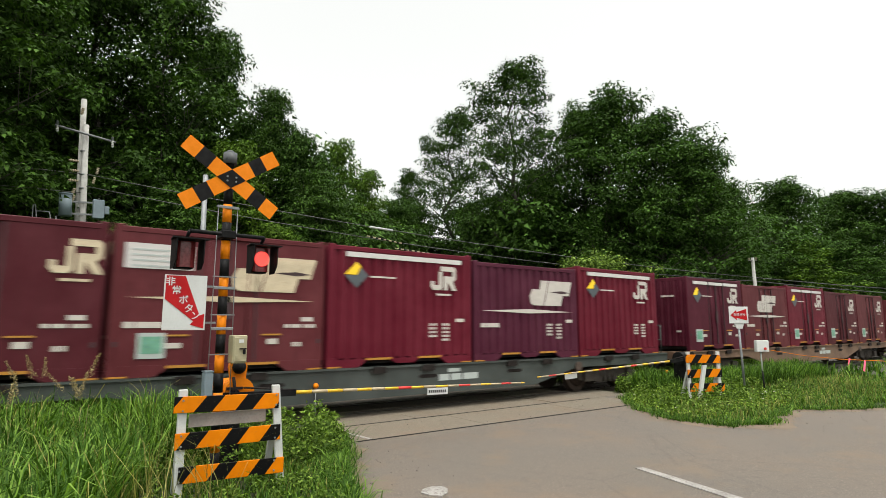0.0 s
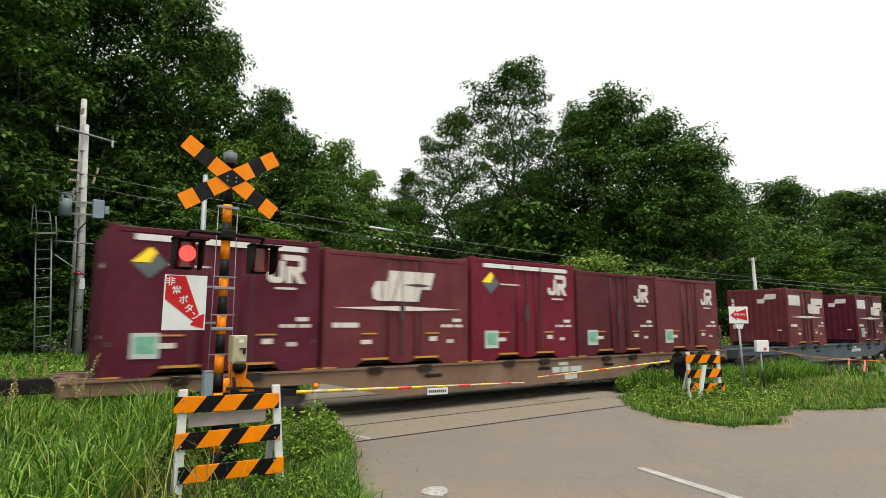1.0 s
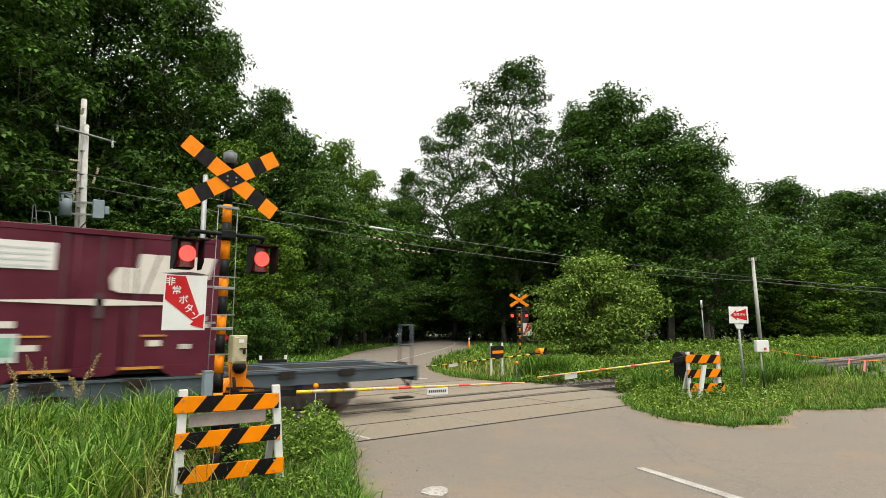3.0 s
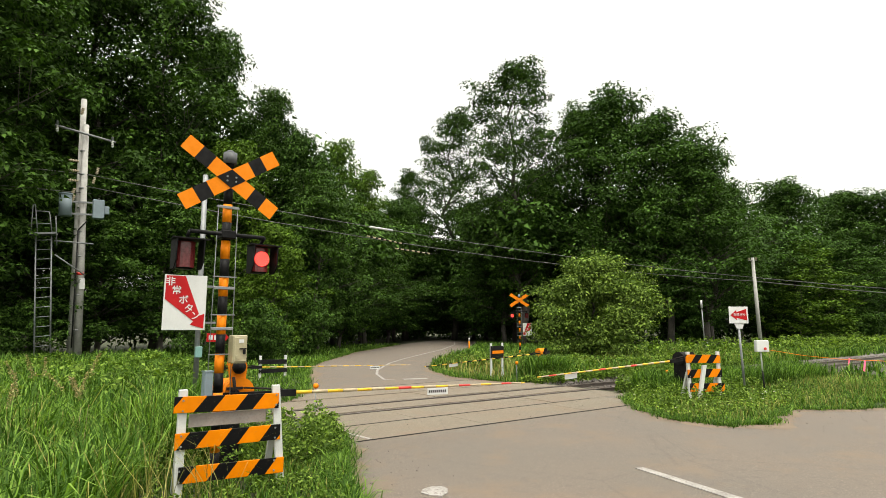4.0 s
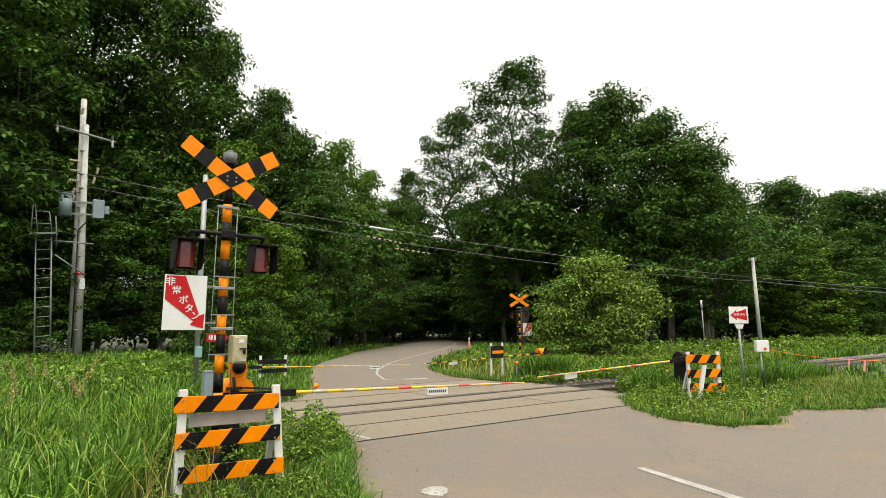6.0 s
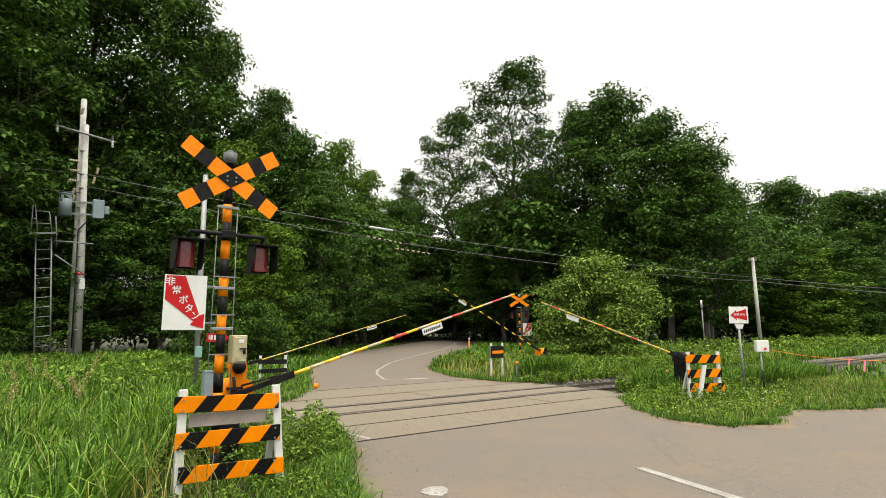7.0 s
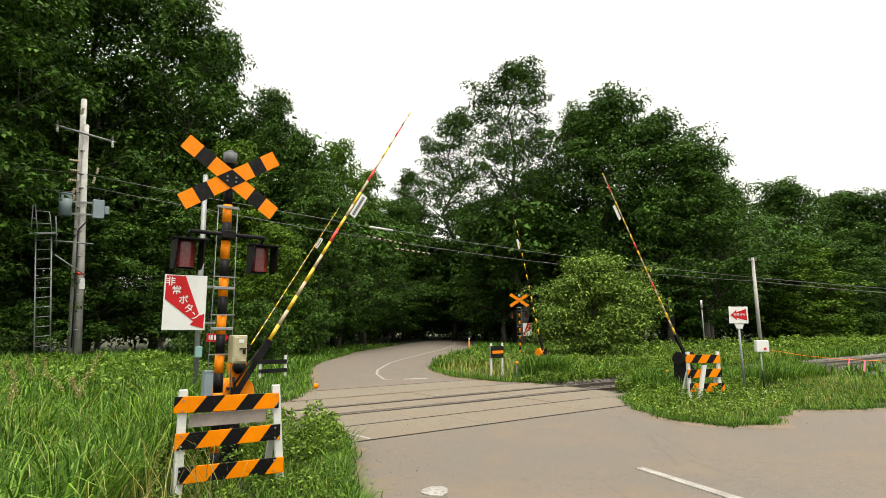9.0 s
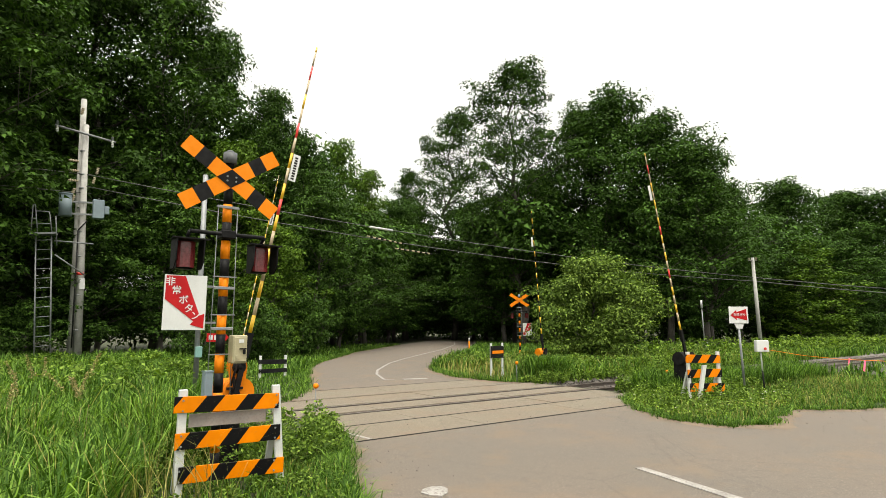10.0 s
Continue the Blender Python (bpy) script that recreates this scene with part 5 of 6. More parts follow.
def gate(x, y, z, rz, length, key, label, shell, thick=0.028, dark=False, plate=0.62, reds=(0.50, 0.72, 0.92), cover=False):
    g_ = thing("barrier_machine", x, y, 0, rz, label, "barrier", "crossing barriers")
    w_ = -0.48 if rz else 0.0
    part("pedestal", box(B(), -0.13, 0.13, w_ + 0.05, w_ + 0.40, 0, z + 0.02), m_black, g_, bevel=0.015)
    if cover:
        ring = [(0.05 + 0.115 * math.cos(a), 1.30 + 0.115 * math.sin(a)) for a in (math.pi * k / 10 for k in range(11))]
        bm = slab(B(), ring + [(-0.04, 1.15), (-0.03, z), (0.13, z), (0.15, 1.15)], "y", -0.03, 0.05)
        rod(bm, (0.07, 0.06, z + 0.02), (0.07, -0.06, z + 0.02), 0.19, n=24)
        part("arm_cover", bm, shell, g_, "rounded orange cover plate", bevel=0.0)
        bm = B()
        bmesh.ops.create_uvsphere(bm, u_segments=16, v_segments=10, radius=0.088)
        bmesh.ops.translate(bm, verts=bm.verts, vec=(0.05, -0.06, 1.30))
        part("motor", bm, m_black, g_, "round black motor", smooth=True)
        rod_ = rod(B(), (0.02, -0.08, 0.9), (-0.02, -0.08, 1.18), 0.02, n=8)
        box(rod_, -0.10, 0.10, -0.10, -0.05, 1.02, 1.05)
        part("linkage", rod_, m_under, g_)
    part("housing", rod(box(B(), -0.15, 0.17, w_ + 0.04, w_ + 0.42, z - 0.05, z + 0.02), (-0.16, w_ + 0.23, z + 0.02), (0.18, w_ + 0.23, z + 0.02), 0.17, n=18), shell, g_, "rounded machine cover", bevel=0.0)
    part("motor_cap", rod(B(), (0, 0.05, z + 0.10), (0, 0.0, z + 0.10), 0.11, 0.08, 16), m_black, g_) if not cover else None
    part("hub", rod(B(), (0, 0.06, z), (0, -0.09, z), 0.07, n=14), m_under, g_)
    arm = part("arm", box(box(box(B(), -0.28, 0.52, -0.022, 0.022, -0.032, 0.032), 0.48, 0.80, -0.035, 0.035, -0.045, 0.045), -0.36, -0.22, -0.045, 0.045, -0.07, 0.07), m_black, g_, "long tapering striped barrier arm")
    arm.location = (0, -0.12, z)
    part("fork_rod", rod(B(), (0.1, 0, 0.085), (0.62, 0, 0.05), 0.014, n=6), m_under, arm)
    u, k = 0.80, 0
    paints = (m_yellow, m_black if dark else m_faded)
    while u < length - 0.01:
        u2 = min(u + 0.235, length)
        mid = (u + u2) / 2 / length
        tone = m_redtape if any(abs(mid - q) < 0.024 for q in reds) else paints[k % 2]
        ra, rb_ = (thick * (1 - 0.55 * w / length) for w in (u, u2))
        part("band", rod(B(), (u, 0, 0), (u2, 0, 0), ra, rb_, 10), tone, arm)
        u, k = u2, k + 1
    p = length * plate
    part("notice_plate", box(B(), p - 0.20, p + 0.20, -0.032, -0.028, -0.125, -0.02), m_signwhite, arm, "white notice plate")
    for q in range(9):
        part("lettering_bar", box(B(), p - 0.175 + q * 0.039, p - 0.150 + q * 0.039, -0.0345, -0.0325, -0.095, -0.050), m_black, arm)
    ARMS[key] = (arm, (0, -0.12, z))
    return g_


gate(4.987, -3.937, 0.957, 0, 5.12, "a", "barrier machine with orange cover beside the near signal post", m_orange, cover=True)
gate(16.955, -3.267, 0.954, 180, 5.59, "b", "black barrier machine on the grass island", m_black, reds=(0.42, 0.63, 0.905), plate=0.81)
gate(8.0, 6.58, 0.55, 0, 6.40, "d", "barrier machine with orange cover beyond the track", m_orange, 0.022, False, 0.76, ())
gate(20.29, 5.19, 0.70, 180, 6.05, "e", "barrier machine with orange cover in the far grass", m_orange, 0.026, True, 0.78, ())


def barricade(x, y, rz, width, height, label, board, splay=0.0, boards=((0.90, 0.17), (0.53, 0.17), (0.17, 0.17))):
    b = thing("barricade", x, y, 0, rz, label, "barricade", "striped barricades")
    for s in (-1, 1):
        xx = s * (width / 2 - 0.06)
        bm = slab(B(), [(xx - 0.045, height), (xx + 0.045, height), (xx + 0.045 + 0.05 * (s > 0) * splay, -0.1), (xx - 0.045 + 0.05 * (s > 0) * splay, -0.1)], "y", 0.0, 0.05)
        part("leg", bm, m_white, b, "chipped white timber leg", bevel=0.006)
        if board is m_stripe:
            part("strut", slab(B(), [(0.04, height * 0.6), (0.09, height * 0.6), (0.42, -0.1), (0.36, -0.1)], "x", xx - 0.035, xx + 0.035), m_white, b, "white timber strut")
    for k, (z, h) in enumerate(boards):
        o = (0.0, -0.18, 0.085)[k % 3]
        bd = part("board", box(B(), -width / 2 - o, width / 2 - o, -0.028, -0.004, 0, h), board, b, "orange and black striped board", bevel=0.003)
        bd.matrix_basis = pose((-0.03, 0.0, 0.05)[k % 3] + o, 0, z, 0, (1.2, -0.4, 0.8)[k % 3], 0)
        for s in (-1, 1):
            for q in (0.03, h - 0.03):
                part("bolt", rod(B(), (s * (width / 2 - 0.06), -0.036, z + q), (s * (width / 2 - 0.06), -0.027, z + q), 0.011, n=8), m_galv, b)
    return b


ba = barricade(4.68, -4.98, -5, 1.11, 1.15, "timber barricade with three striped boards before the signal post", m_stripe, 2.0)
part("grey_board", box(B(), -0.42, 0.40, 0.052, 0.07, 0.74, 0.88), coat("weathered_board", (0.26, 0.23, 0.21), 0.8, dirty=0.3), ba, "weathered grey backing board")
bb = barricade(16.25, -4.02, -22, 0.98, 1.20, "timber barricade with striped boards on the grass island", m_stripe, 0.0, ((0.93, 0.20), (0.58, 0.20), (0.24, 0.20)))
part("leaning_strut", slab(B(), [(-0.10, 0.88), (0.0, 0.88), (-0.22, -0.05), (-0.32, -0.05)], "y", -0.10, -0.045), m_white, bb, "white strut leaning on the front")
bc = barricade(9.75, 8.15, 0, 1.02, 0.80, "white-legged barricade with black board backs beyond the track", m_black, 0.0, ((0.50, 0.16), (0.20, 0.14)))
bd_ = barricade(16.75, 4.2, 15, 0.86, 1.20, "white-legged barricade with black boards in the far grass", m_black, 0.0, ((0.66, 0.44),))
part("orange_strip", box(B(), -0.36, 0.36, -0.034, -0.029, 0.82, 0.93), m_orange, bd_, "orange strip on the board")

far_mast = signal_mast(24.6, 11.2, -44, 3.55, 0.86, "far crossing signal with plain orange crossboards", True, "far")
emergency_sign(24.84, 10.86, 1.30, -44, 0.47, 0.68, "white plate with red arrow on the far signal", True)
sp = thing("sign_post", 18.28, -3.95, 0, -30, "galvanised post with a white plate and red arrow", "sign", "emergency button signs")
pb = part("post", rod(B(), (0.03, 0, -0.1), (-0.03, 0, 1.98), 0.03, n=10), m_galv, sp)
part("bracket", slab(B(), [(-0.16, 1.90), (0.12, 1.90), (0.06, 1.76), (-0.09, 1.76)], "y", -0.03, 0.0), m_signwhite, sp)
part("plate", box(B(), -0.31, 0.24, -0.045, -0.037, 1.90, 2.35), m_signwhite, sp, bevel=0.003)
part("red_arrow", slab(B(), [(-0.27, 2.12), (-0.10, 2.26), (-0.10, 2.20), (0.19, 2.29), (0.20, 1.98), (-0.10, 2.05), (-0.10, 1.99)], "y", -0.052, -0.046), m_red, sp, "red arrow")
lettering("\u975e\u5e38\u30dc\u30bf\u30f3", 0.088, "words", m_signwhite, sp, pose(0.03, -0.0545, 2.125, 90, 0, 0), "white words on the arrow")
bp = thing("button_post", 18.99, -4.15, 0, -25, "black and white post with a white button box", "button box")
part("post", rod(rod(B(), (0, 0, -0.1), (-0.02, 0, 0.62), 0.02, n=8, slot=1), (-0.02, 0, 0.62), (-0.04, 0, 1.2), 0.02, n=8), [m_white, m_black], bp)
part("box", box(B(), -0.22, 0.16, -0.10, 0.02, 1.13, 1.44), m_signwhite, bp, bevel=0.012)
part("button", rod(B(), (0.02, -0.13, 1.22), (0.02, -0.10, 1.22), 0.035, n=12), m_redtape, bp)
rope = thing("warning_rope", 0, 0, 0, label="thin orange rope with pink ribbons, strung beside the track", category="rope")
bm = B()
pts = [(19.0, -4.1, 1.22), (19.7, -4.9, 1.04), (20.3, -5.6, 0.95), (21.3, -6.6, 0.9), (22.4, -7.6, 0.95)]
tube(bm, pts, 0.007)
part("cord", bm, m_orange, rope)
for x, y, z, d in ((20.42, -5.70, 0.97, 0.14), (20.66, -5.97, 0.93, 0.26)):
    part("ribbon", slab(B(), [(x - 0.16 * d / 0.3, z - d), (x - 0.06, z - d - 0.03), (x + 0.10, z), (x + 0.0, z + 0.01)], "y", y - 0.006, y + 0.006), m_pink, rope, "pink ribbon")
rope_post = thing("rope_post", 22.4, -7.6, 0, label="thin steel stake holding the rope's far end", category="stake")
part("stake", rod(B(), (0, 0, -0.1), (0, 0, 1.0), 0.015, n=6), m_galv, rope_post)

for x, y, h in ((7.30, -1.25, 0.66), (15.55, 1.9, 0.62), (18.6, -1.5, 0.42)):
    d_ = thing("track_marker", x, y, 0, label="orange ball marker on a thin grey stake", category="marker", group="track markers")
    part("stake", rod(B(), (0, 0, -0.1), (0, 0, h), 0.011, n=6), m_galv, d_)
    hb = B()
    bmesh.ops.create_icosphere(hb, subdivisions=2, radius=0.055)
    bmesh.ops.translate(hb, verts=hb.verts, vec=(0, 0, h + 0.03))
    part("ball", hb, m_orange, d_, smooth=True)
dl = thing("delineator", 28.2, 20.2, 0, label="white and orange roadside delineator post", category="delineator")
part("post", rod(rod(B(), (0, 0, -0.1), (0, 0, 0.75), 0.05, n=8), (0, 0, 0.75), (0, 0, 0.98), 0.05, n=8, slot=1), [m_orange, m_white], dl)
tp = thing("marker_pole", 41.6, 10.1, 0, label="thin grey pole with a white head beside the line", category="pole")
part("pole", rod(B(), (0, 0, 0), (-0.12, 0, 3.1), 0.05, 0.035, 8), m_galv, tp)
part("head", rod(B(), (-0.12, 0, 3.1), (-0.14, 0, 3.65), 0.075, n=8), m_white, tp)
part("foot_box", box(B(), -0.2, 0.2, -0.15, 0.15, 0, 0.7), m_galv, tp, bevel=0.02)

# ---- poles and wires ----
pipe = thing("steel_pole", 6.2, 3.6, 0, label="plain grey steel pole with a small teal box", category="pole")
part("tube", rod(B(), (0.0, 0, -0.1), (-0.05, 0, 5.75), 0.065, n=12), m_galv, pipe)
part("teal_box", box(B(), -0.08, 0.08, -0.16, -0.06, 1.05, 1.32), m_teal, pipe, "small teal box", bevel=0.01)
part("cross_bracket", box(B(), 0.0, 0.34, -0.03, 0.03, 5.55, 5.65), m_galv, pipe)
rs_post = thing("arrow_post", 6.75, 3.95, 0, label="thin steel post of the arrow sign", category="post")
part("post", rod(B(), (0, 0, -0.1), (0, 0, 1.7), 0.025, n=8), m_galv, rs_post)
rs = thing("arrow_sign", 6.75, 3.9, 1.42, -10, "small red and white arrow sign beyond the track", "sign")
part("plate", slab(B(), [(-0.27, 0), (0.14, 0), (0.14, -0.05), (0.27, 0.11), (0.14, 0.27), (0.14, 0.22), (-0.27, 0.22)], "y", -0.006, 0.006), m_red, rs)
bars(rs, -0.22, 0.05, (0.10, 0.06), 0.12, 0.03, m_signwhite, 0, 0.010)

up = thing("utility_pole", 4.63, 20.94, 0, label="tall concrete utility pole with crossarm, insulators and transformers", category="utility pole", group="utility poles")
up.matrix_basis = pose(4.63, 20.94, 0, 0, -2.6, 0)
part("pole", rod(B(), (0.0, 0, -0.2), (0.05, 0, 11.9), 0.19, 0.13, 16), m_concrete, up)
part("second_pole", rod(B(), (-0.26, 0.25, -0.2), (-0.06, 0.25, 13.3), 0.17, 0.13, 14), m_concrete, up)
part("crossarm", rod(B(), (-1.25, -0.22, 11.62), (1.35, -0.22, 11.12), 0.055, n=6), m_galv, up)


def insulator(parent, p, d, length, material):
    bm = B()
    p, d = Vector(p), Vector(d).normalized()
    for k in range(4):
        a = p + d * length * k / 4
        rod(bm, a, a + d * length * 0.16, 0.075, 0.05, 10)
    rod(bm, p, p + d * length, 0.03, n=6)
    part("insulator", bm, material, parent, "ribbed ceramic insulator")


for x, z in ((-1.15, 11.62), (1.2, 11.16)):
    insulator(up, (x, -0.22, z), (0, 0, -1), 0.34, m_whiteceramic)
    insulator(up, (x, -0.22, z + 0.02), (0, 0, 1), 0.22, m_galv)
for z in (9.95, 9.45, 8.95):
    insulator(up, (-0.22, -0.15, z), (-1, -0.2, 0), 0.42, m_ceramic)
for z in (8.55, 8.2):
    insulator(up, (-0.35, -0.2, z), (-0.3, 0, -1), 0.38, m_ceramic)
for x, z in ((0.62, 9.7), (0.48, 9.2), (-0.1, 12.7)):
    insulator(up, (x, -0.15, z), (-0.2, 0, -1), 0.35, m_ceramic)
part("transformer", rod(rod(B(), (-0.70, -0.2, 7.15), (-0.70, -0.2, 8.2), 0.27, n=18), (-0.70, -0.2, 8.2), (-0.70, -0.2, 8.27), 0.30, n=18), m_bluegrey, up, "grey-blue cylindrical transformer")
part("switch_case", box(B(), 0.42, 0.92, -0.4, 0.0, 7.1, 8.05), m_bluegrey, up, "blue-grey square switch case", bevel=0.03)
part("switch_tail", box(B(), 0.92, 1.14, -0.3, -0.1, 7.35, 7.75), m_bluegrey, up, bevel=0.02)
part("case_arm", box(B(), -0.9, 0.6, -0.25, -0.19, 7.25, 7.33), m_galv, up)
part("case_arm", box(B(), -0.9, 0.6, -0.25, -0.19, 7.85, 7.93), m_galv, up)
part("cable", rod(rod(B(), (-0.25, -0.21, 0.8), (-0.14, -0.21, 6.5), 0.035, n=6), (-0.14, -0.21, 6.5), (0.2, -0.24, 6.95), 0.035, n=6), m_rubber_and_shade, up)
part("number_plate", box(B(), -0.02, 0.20, -0.215, -0.20, 3.6, 4.15), m_white, up)
part("strap", rod(B(), (0, 0, 4.3), (0, 0, 4.42), 0.185, n=16), m_redtape, up)
for z in (5.2, 6.4, 8.6, 9.3, 10.5, 3.3, 1.6):
    part("band", rod(B(), (-0.02, 0, z), (-0.02, 0, z + 0.06), 0.187 - z * 0.0035, n=16), m_galv, up)

ld = thing("ladder_mast", 3.35, 19.8, 0, -10, "galvanised steel ladder with a small railed platform", "ladder")
ld.matrix_basis = pose(3.35, 19.8, 0, 0, -6, -10)
for s in (-0.30, 0.30):
    part("stile", rod(B(), (s - 0.1, 0, -0.1), (s + 0.12, 0, 6.15), 0.035, n=6), m_galv, ld)
for k in range(13):
    part("rung", rod(B(), (-0.4 + k * 0.018, 0, 0.5 + k * 0.44), (0.2 + k * 0.018 + 0.02, 0, 0.5 + k * 0.44), 0.02, n=6), m_galv, ld)
part("platform", box(B(), -0.38, 0.62, -0.3, 0.3, 6.02, 6.10), m_galv, ld)
bm = B()
for a, b in (((-0.8, -0.28, 6.1), (-0.62, -0.28, 7.4)), ((-0.42, -0.28, 6.1), (-0.5, -0.28, 7.4)), ((-0.62, -0.28, 7.4), (-0.5, -0.28, 7.4)), ((-0.7, -0.28, 6.75), (-0.46, -0.28, 6.75)), ((-0.45, -0.28, 7.1), (0.3, -0.28, 7.05)), ((0.3, -0.28, 7.05), (0.4, -0.28, 6.1)), ((-0.4, -0.28, 6.5), (0.38, -0.28, 6.5)), ((0.6, 0.0, 5.5), (0.6, 0.0, 6.9))):
    rod(bm, (-0.32 + (a[0] + 0.8) * 0.66, a[1], a[2]), (-0.32 + (b[0] + 0.8) * 0.66, b[1], b[2]), 0.024, n=6)
part("guard_rail", bm, m_galv, ld)
part("stay", rod(rod(B(), (0.5, 0.1, 5.75), (2.0, 0.6, 5.6), 0.035, n=6), (0.5, 0.1, 5.1), (1.6, 0.6, 4.1), 0.035, n=6), m_galv, ld)

rp = thing("utility_pole", 44.75, 7.85, 0, label="slim concrete utility pole beside the line", category="utility pole", group="utility poles")
part("pole", rod(B(), (0.28, 0, -0.2), (0.0, 0, 6.75), 0.14, 0.11, 12), m_concrete, rp)
part("crossarm", rod(B(), (-0.6, 0, 6.5), (0.6, 0, 6.6), 0.045, n=6), m_galv, rp)
insulator(rp, (-0.5, 0, 6.5), (0, 0, 1), 0.2, m_ceramic)
insulator(rp, (0.5, 0, 6.6), (0, 0, 1), 0.2, m_ceramic)


def wire(a, b, sag, r, material, label, n=14):
    ob = thing("overhead_wire", *a, label=label, category="wire", group="overhead wires")
    bm = B()
    a_, d = Vector(a), Vector(b) - Vector(a)
    pts_ = [d * (k / n) - Vector((0, 0, sag * 4 * (k / n) * (1 - k / n))) for k in range(n + 1)]
    tube(bm, pts_, r)
    part("strand", bm, material, ob)


m_cable = coat("wire_jacket", (0.045, 0.045, 0.045), 0.5, var=0.2, dirty=0.2)
wire((4.25, 20.9, 9.35), (44.5, 7.95, 5.32), 0.55, 0.022, m_cable, "dark overhead wire from pole to pole")
wire((4.25, 20.9, 8.75), (44.5, 7.95, 5.05), 0.75, 0.022, m_cable, "dark overhead wire from pole to pole")
wire((4.6, 20.9, 9.35), (-30, 18.0, 9.6), 0.5, 0.022, m_cable, "dark overhead wire running west")
wire((4.6, 20.9, 8.4), (-30, 18.0, 8.5), 0.5, 0.018, m_cable, "dark overhead wire running west")
wire((44.5, 7.95, 5.32), (110, -8.0, 5.6), 0.7, 0.03, m_cable, "dark overhead wire running east")
wire((44.5, 7.95, 5.05), (110, -8.0, 5.2), 0.8, 0.03, m_cable, "dark overhead wire running east")
wt = thing("cable_guard", 0, 0, 0, label="black and yellow guard sleeves on the overhead wire", category="cable guard")
for a, b in (((17.39, 15.66, 6.77), (19.87, 15.78, 6.56)), ((19.23, 15.67, 6.23), (21.81, 15.69, 6.10))):
    bm = B()
    for k in range(14):
        p, q = Vector(a).lerp(Vector(b), k / 14), Vector(a).lerp(Vector(b), (k + 1) / 14)
        rod(bm, p, q, 0.04, n=8, slot=k % 2)
    part("sleeve", bm, [m_faded, m_black], wt)
part("white_sleeve", rod(B(), (17.48, 15.51, 7.27), (19.02, 15.65, 7.25), 0.06, n=10), m_white, wt, "white sleeve")

# grass plumes in the near meadow
g = np.random.default_rng(31)
n = 60
x, y = g.uniform(-1.8, 3.5, n), g.uniform(-4.4, -1.5, n)
h, lx, ly = g.uniform(0.92, 1.28, n), g.normal(size=n) * 0.10, g.normal(size=n) * 0.10
tiers = np.linspace(0, 1, 11)
cs = np.concatenate([np.stack([x + lx * (1 + u), y + ly * (1 + u), h + 0.24 * u], 1) for u in tiers])
rs = np.concatenate([np.full(n, 0.038 * (1.1 - u)) for u in tiers])
v, f = leaves(g, cs, rs, 16, 0.020, 0.8, -0.3)
sv, sf = blades(g, x + lx, y + ly, h * 1.05, 0.06, 0.003)
f = np.concatenate([f[:, [0, 1, 2]], f[:, [0, 2, 3]], sf + len(v)])
v = np.concatenate([v, sv])
tagged(new("grass_plumes", mesh_of("grass_plumes", v, f, m_plume)), "pale seed plumes above the tall grass", "grass", kind="stuff")
g = np.random.default_rng(33)
n = 40
x, y = g.uniform(13.2, 19, n), g.uniform(-5.4, -1.8, n)
k = open_ground(x, y)
v, f = leaves(g, np.stack([x[k], y[k], np.full(k.sum(), 0.2)], 1), np.full(k.sum(), 0.015), 6, 0.02, 0.4, -0.2)
tagged(new("clover_flowers", mesh_of("clover_flowers", v, f, m_flower)), "small white clover flowers in the grass", "flowers", kind="stuff")


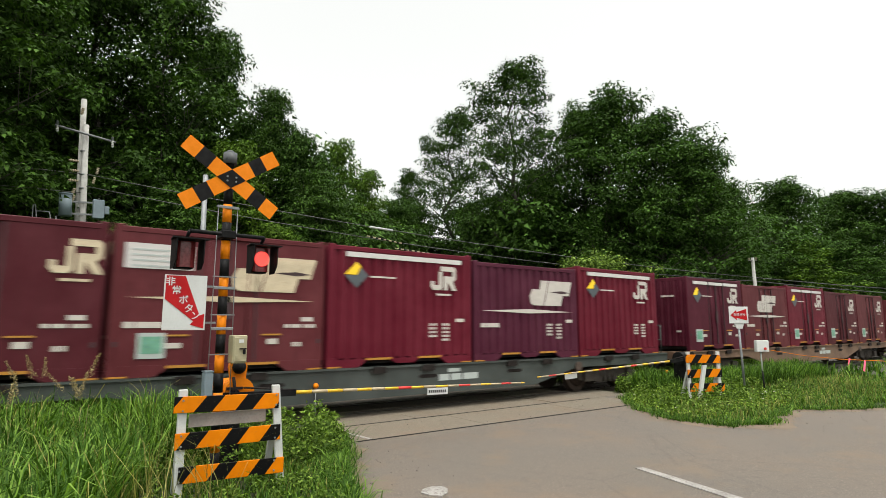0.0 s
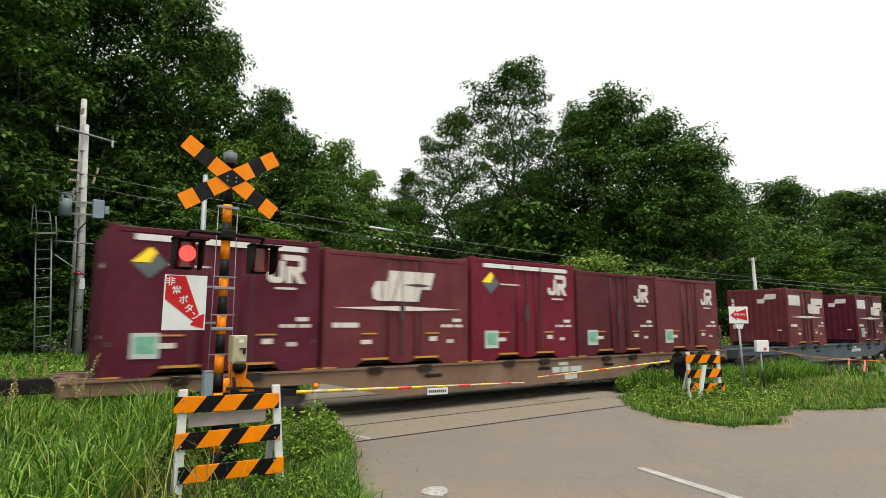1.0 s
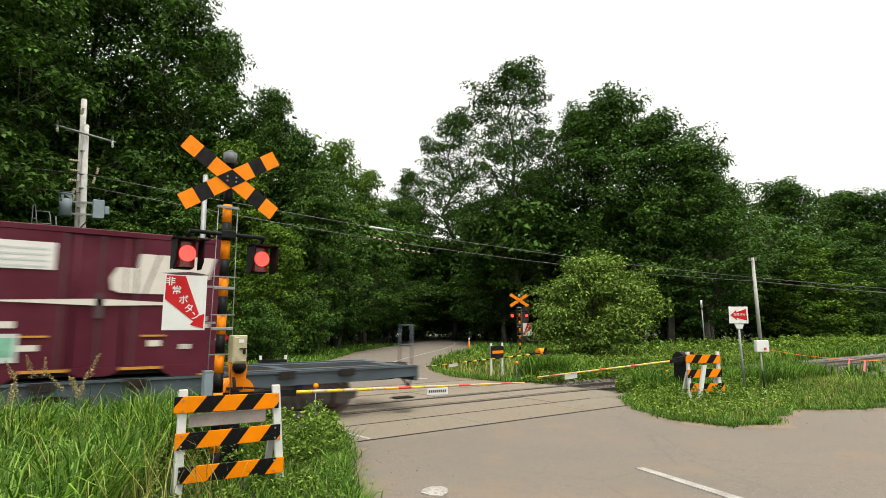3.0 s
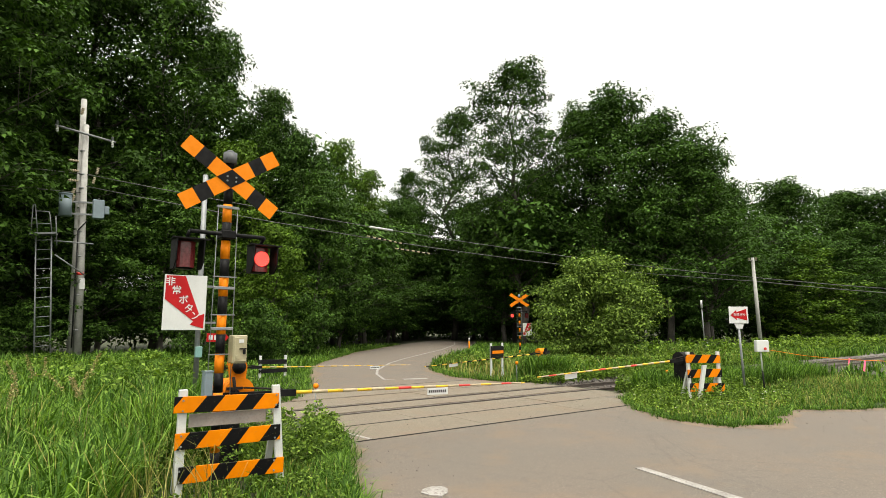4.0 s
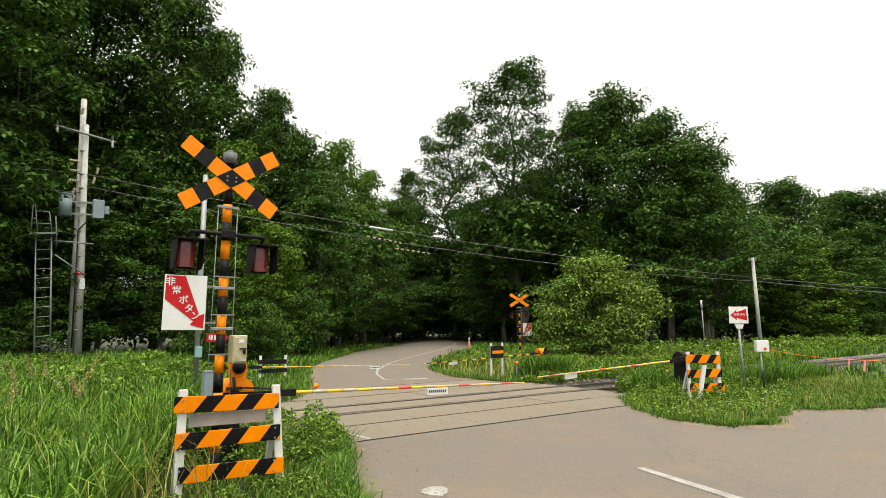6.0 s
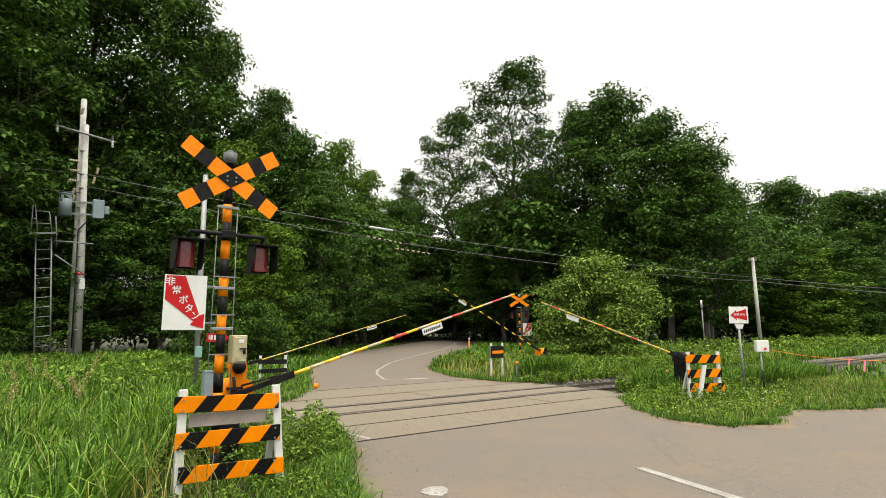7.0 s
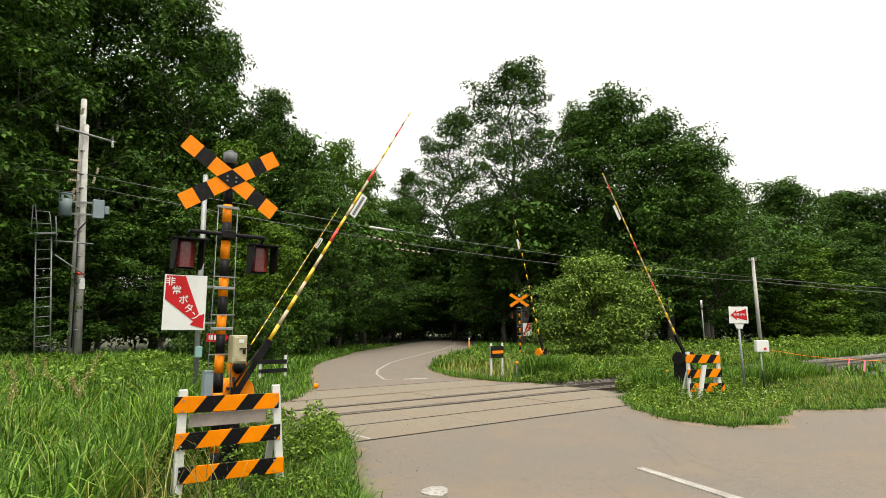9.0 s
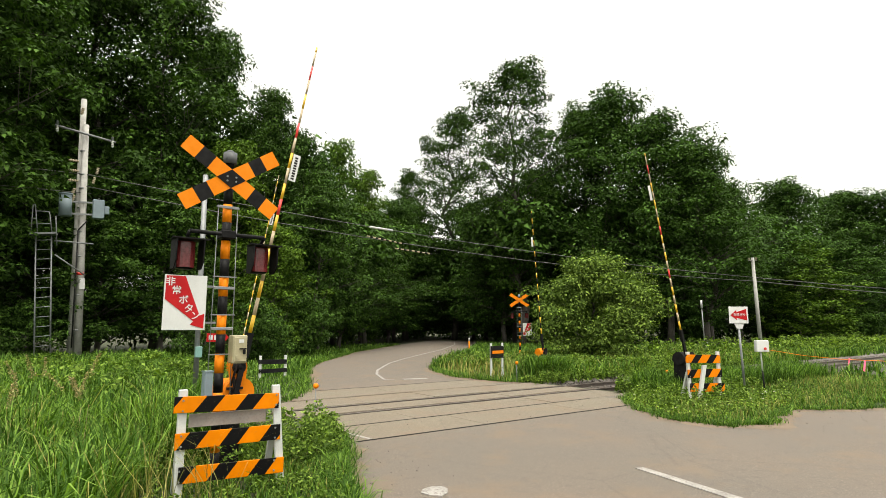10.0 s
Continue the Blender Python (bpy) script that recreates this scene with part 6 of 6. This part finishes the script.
SPEED = 16.75
LIT = {"near_right": [(0.0, 0.53), (1.15, 1.75), (2.37, 2.99), (3.61, 4.23), (4.86, 5.38)],
       "near_left": [(0.48, 1.15), (1.75, 2.37), (2.99, 3.61), (4.23, 4.86), (5.35, 5.38)]}
LIT["far_left"], LIT["far_right"] = LIT["near_right"], LIT["near_left"]
RISE = {
    "a": [(6.8, 12.5), (7.0, 16.5), (7.5, 26.7), (8.0, 37.9), (8.5, 48.2), (9.0, 59.2), (9.5, 69.3), (10.0, 79.3)],
    "b": [(6.8, 10.8), (7.0, 14.3), (7.5, 24.1), (8.0, 34.5), (8.5, 44.4), (9.0, 55.0), (9.5, 64.7), (10.0, 75.4)],
    "d": [(6.8, 11.3), (7.0, 15.3), (7.5, 25.9), (8.0, 37.5), (8.5, 47.9), (9.0, 58.8), (9.5, 69.1), (10.0, 80.2)],
    "e": [(6.8, 21.4), (7.0, 26.2), (7.5, 38.0), (8.0, 49.6), (8.5, 61.5), (9.0, 75.1), (9.5, 84.5), (10.0, 85.2)],
}
START = {"a": (-1.6, 6.05), "b": (-1.8, 6.1), "d": (-1.5, 6.1), "e": (-3.0, 5.85)}


def motions():
    # the train rolls west at a steady speed
    for ob in TRAIN:
        p = ob.matrix_basis.translation.copy()
        walk(ob, [(k * 0.5, pose(p.x - SPEED * k * 0.5, p.y, p.z)) for k in range(21)])
    # wheels turn with it
    for ws in WHEELS:
        p = ws.location.copy()
        walk(ws, [(k / 30, Matrix.Translation(p) @ Matrix.Rotation(-SPEED / 0.43 * k / 30, 4, "Y")) for k in range(301)])
    # barrier arms rise
    for key, (arm, p) in ARMS.items():
        a0, t0 = START[key]
        rows = [(0, a0), (2, a0), (4, a0), (t0 - 0.2, a0), (t0, a0)] + RISE[key]
        walk(arm, [(t, Matrix.Translation(p) @ Matrix.Rotation(-radians(a), 4, "Y")) for t, a in rows])
    # the lit discs of the lamps face the road in turn
    for key, boards in BOARDS.items():
        for board, p in boards:
            rows, away = [], Matrix.Rotation(math.pi, 4, "Z")
            spans = LIT[key]
            first = spans[0][0] == 0.0
            rows.append((0.0, 0 if first else 180))
            for a, b in spans:
                if a > 0:
                    rows += [(a - 0.1, 180), (a - 0.067, 120), (a - 0.033, 60), (a, 0)]
                rows += [(b, 0), (b + 0.033, 60), (b + 0.067, 120), (b + 0.1, 180)]
            rows.append((10.0, 180))
            clean = []
            for t, a in rows:
                if not clean or frame(t) > frame(clean[-1][0]):
                    clean.append((t, a))
            walk(board, [(t, Matrix.Translation(p) @ Matrix.Rotation(radians(a), 4, "Z")) for t, a in clean])


motions()
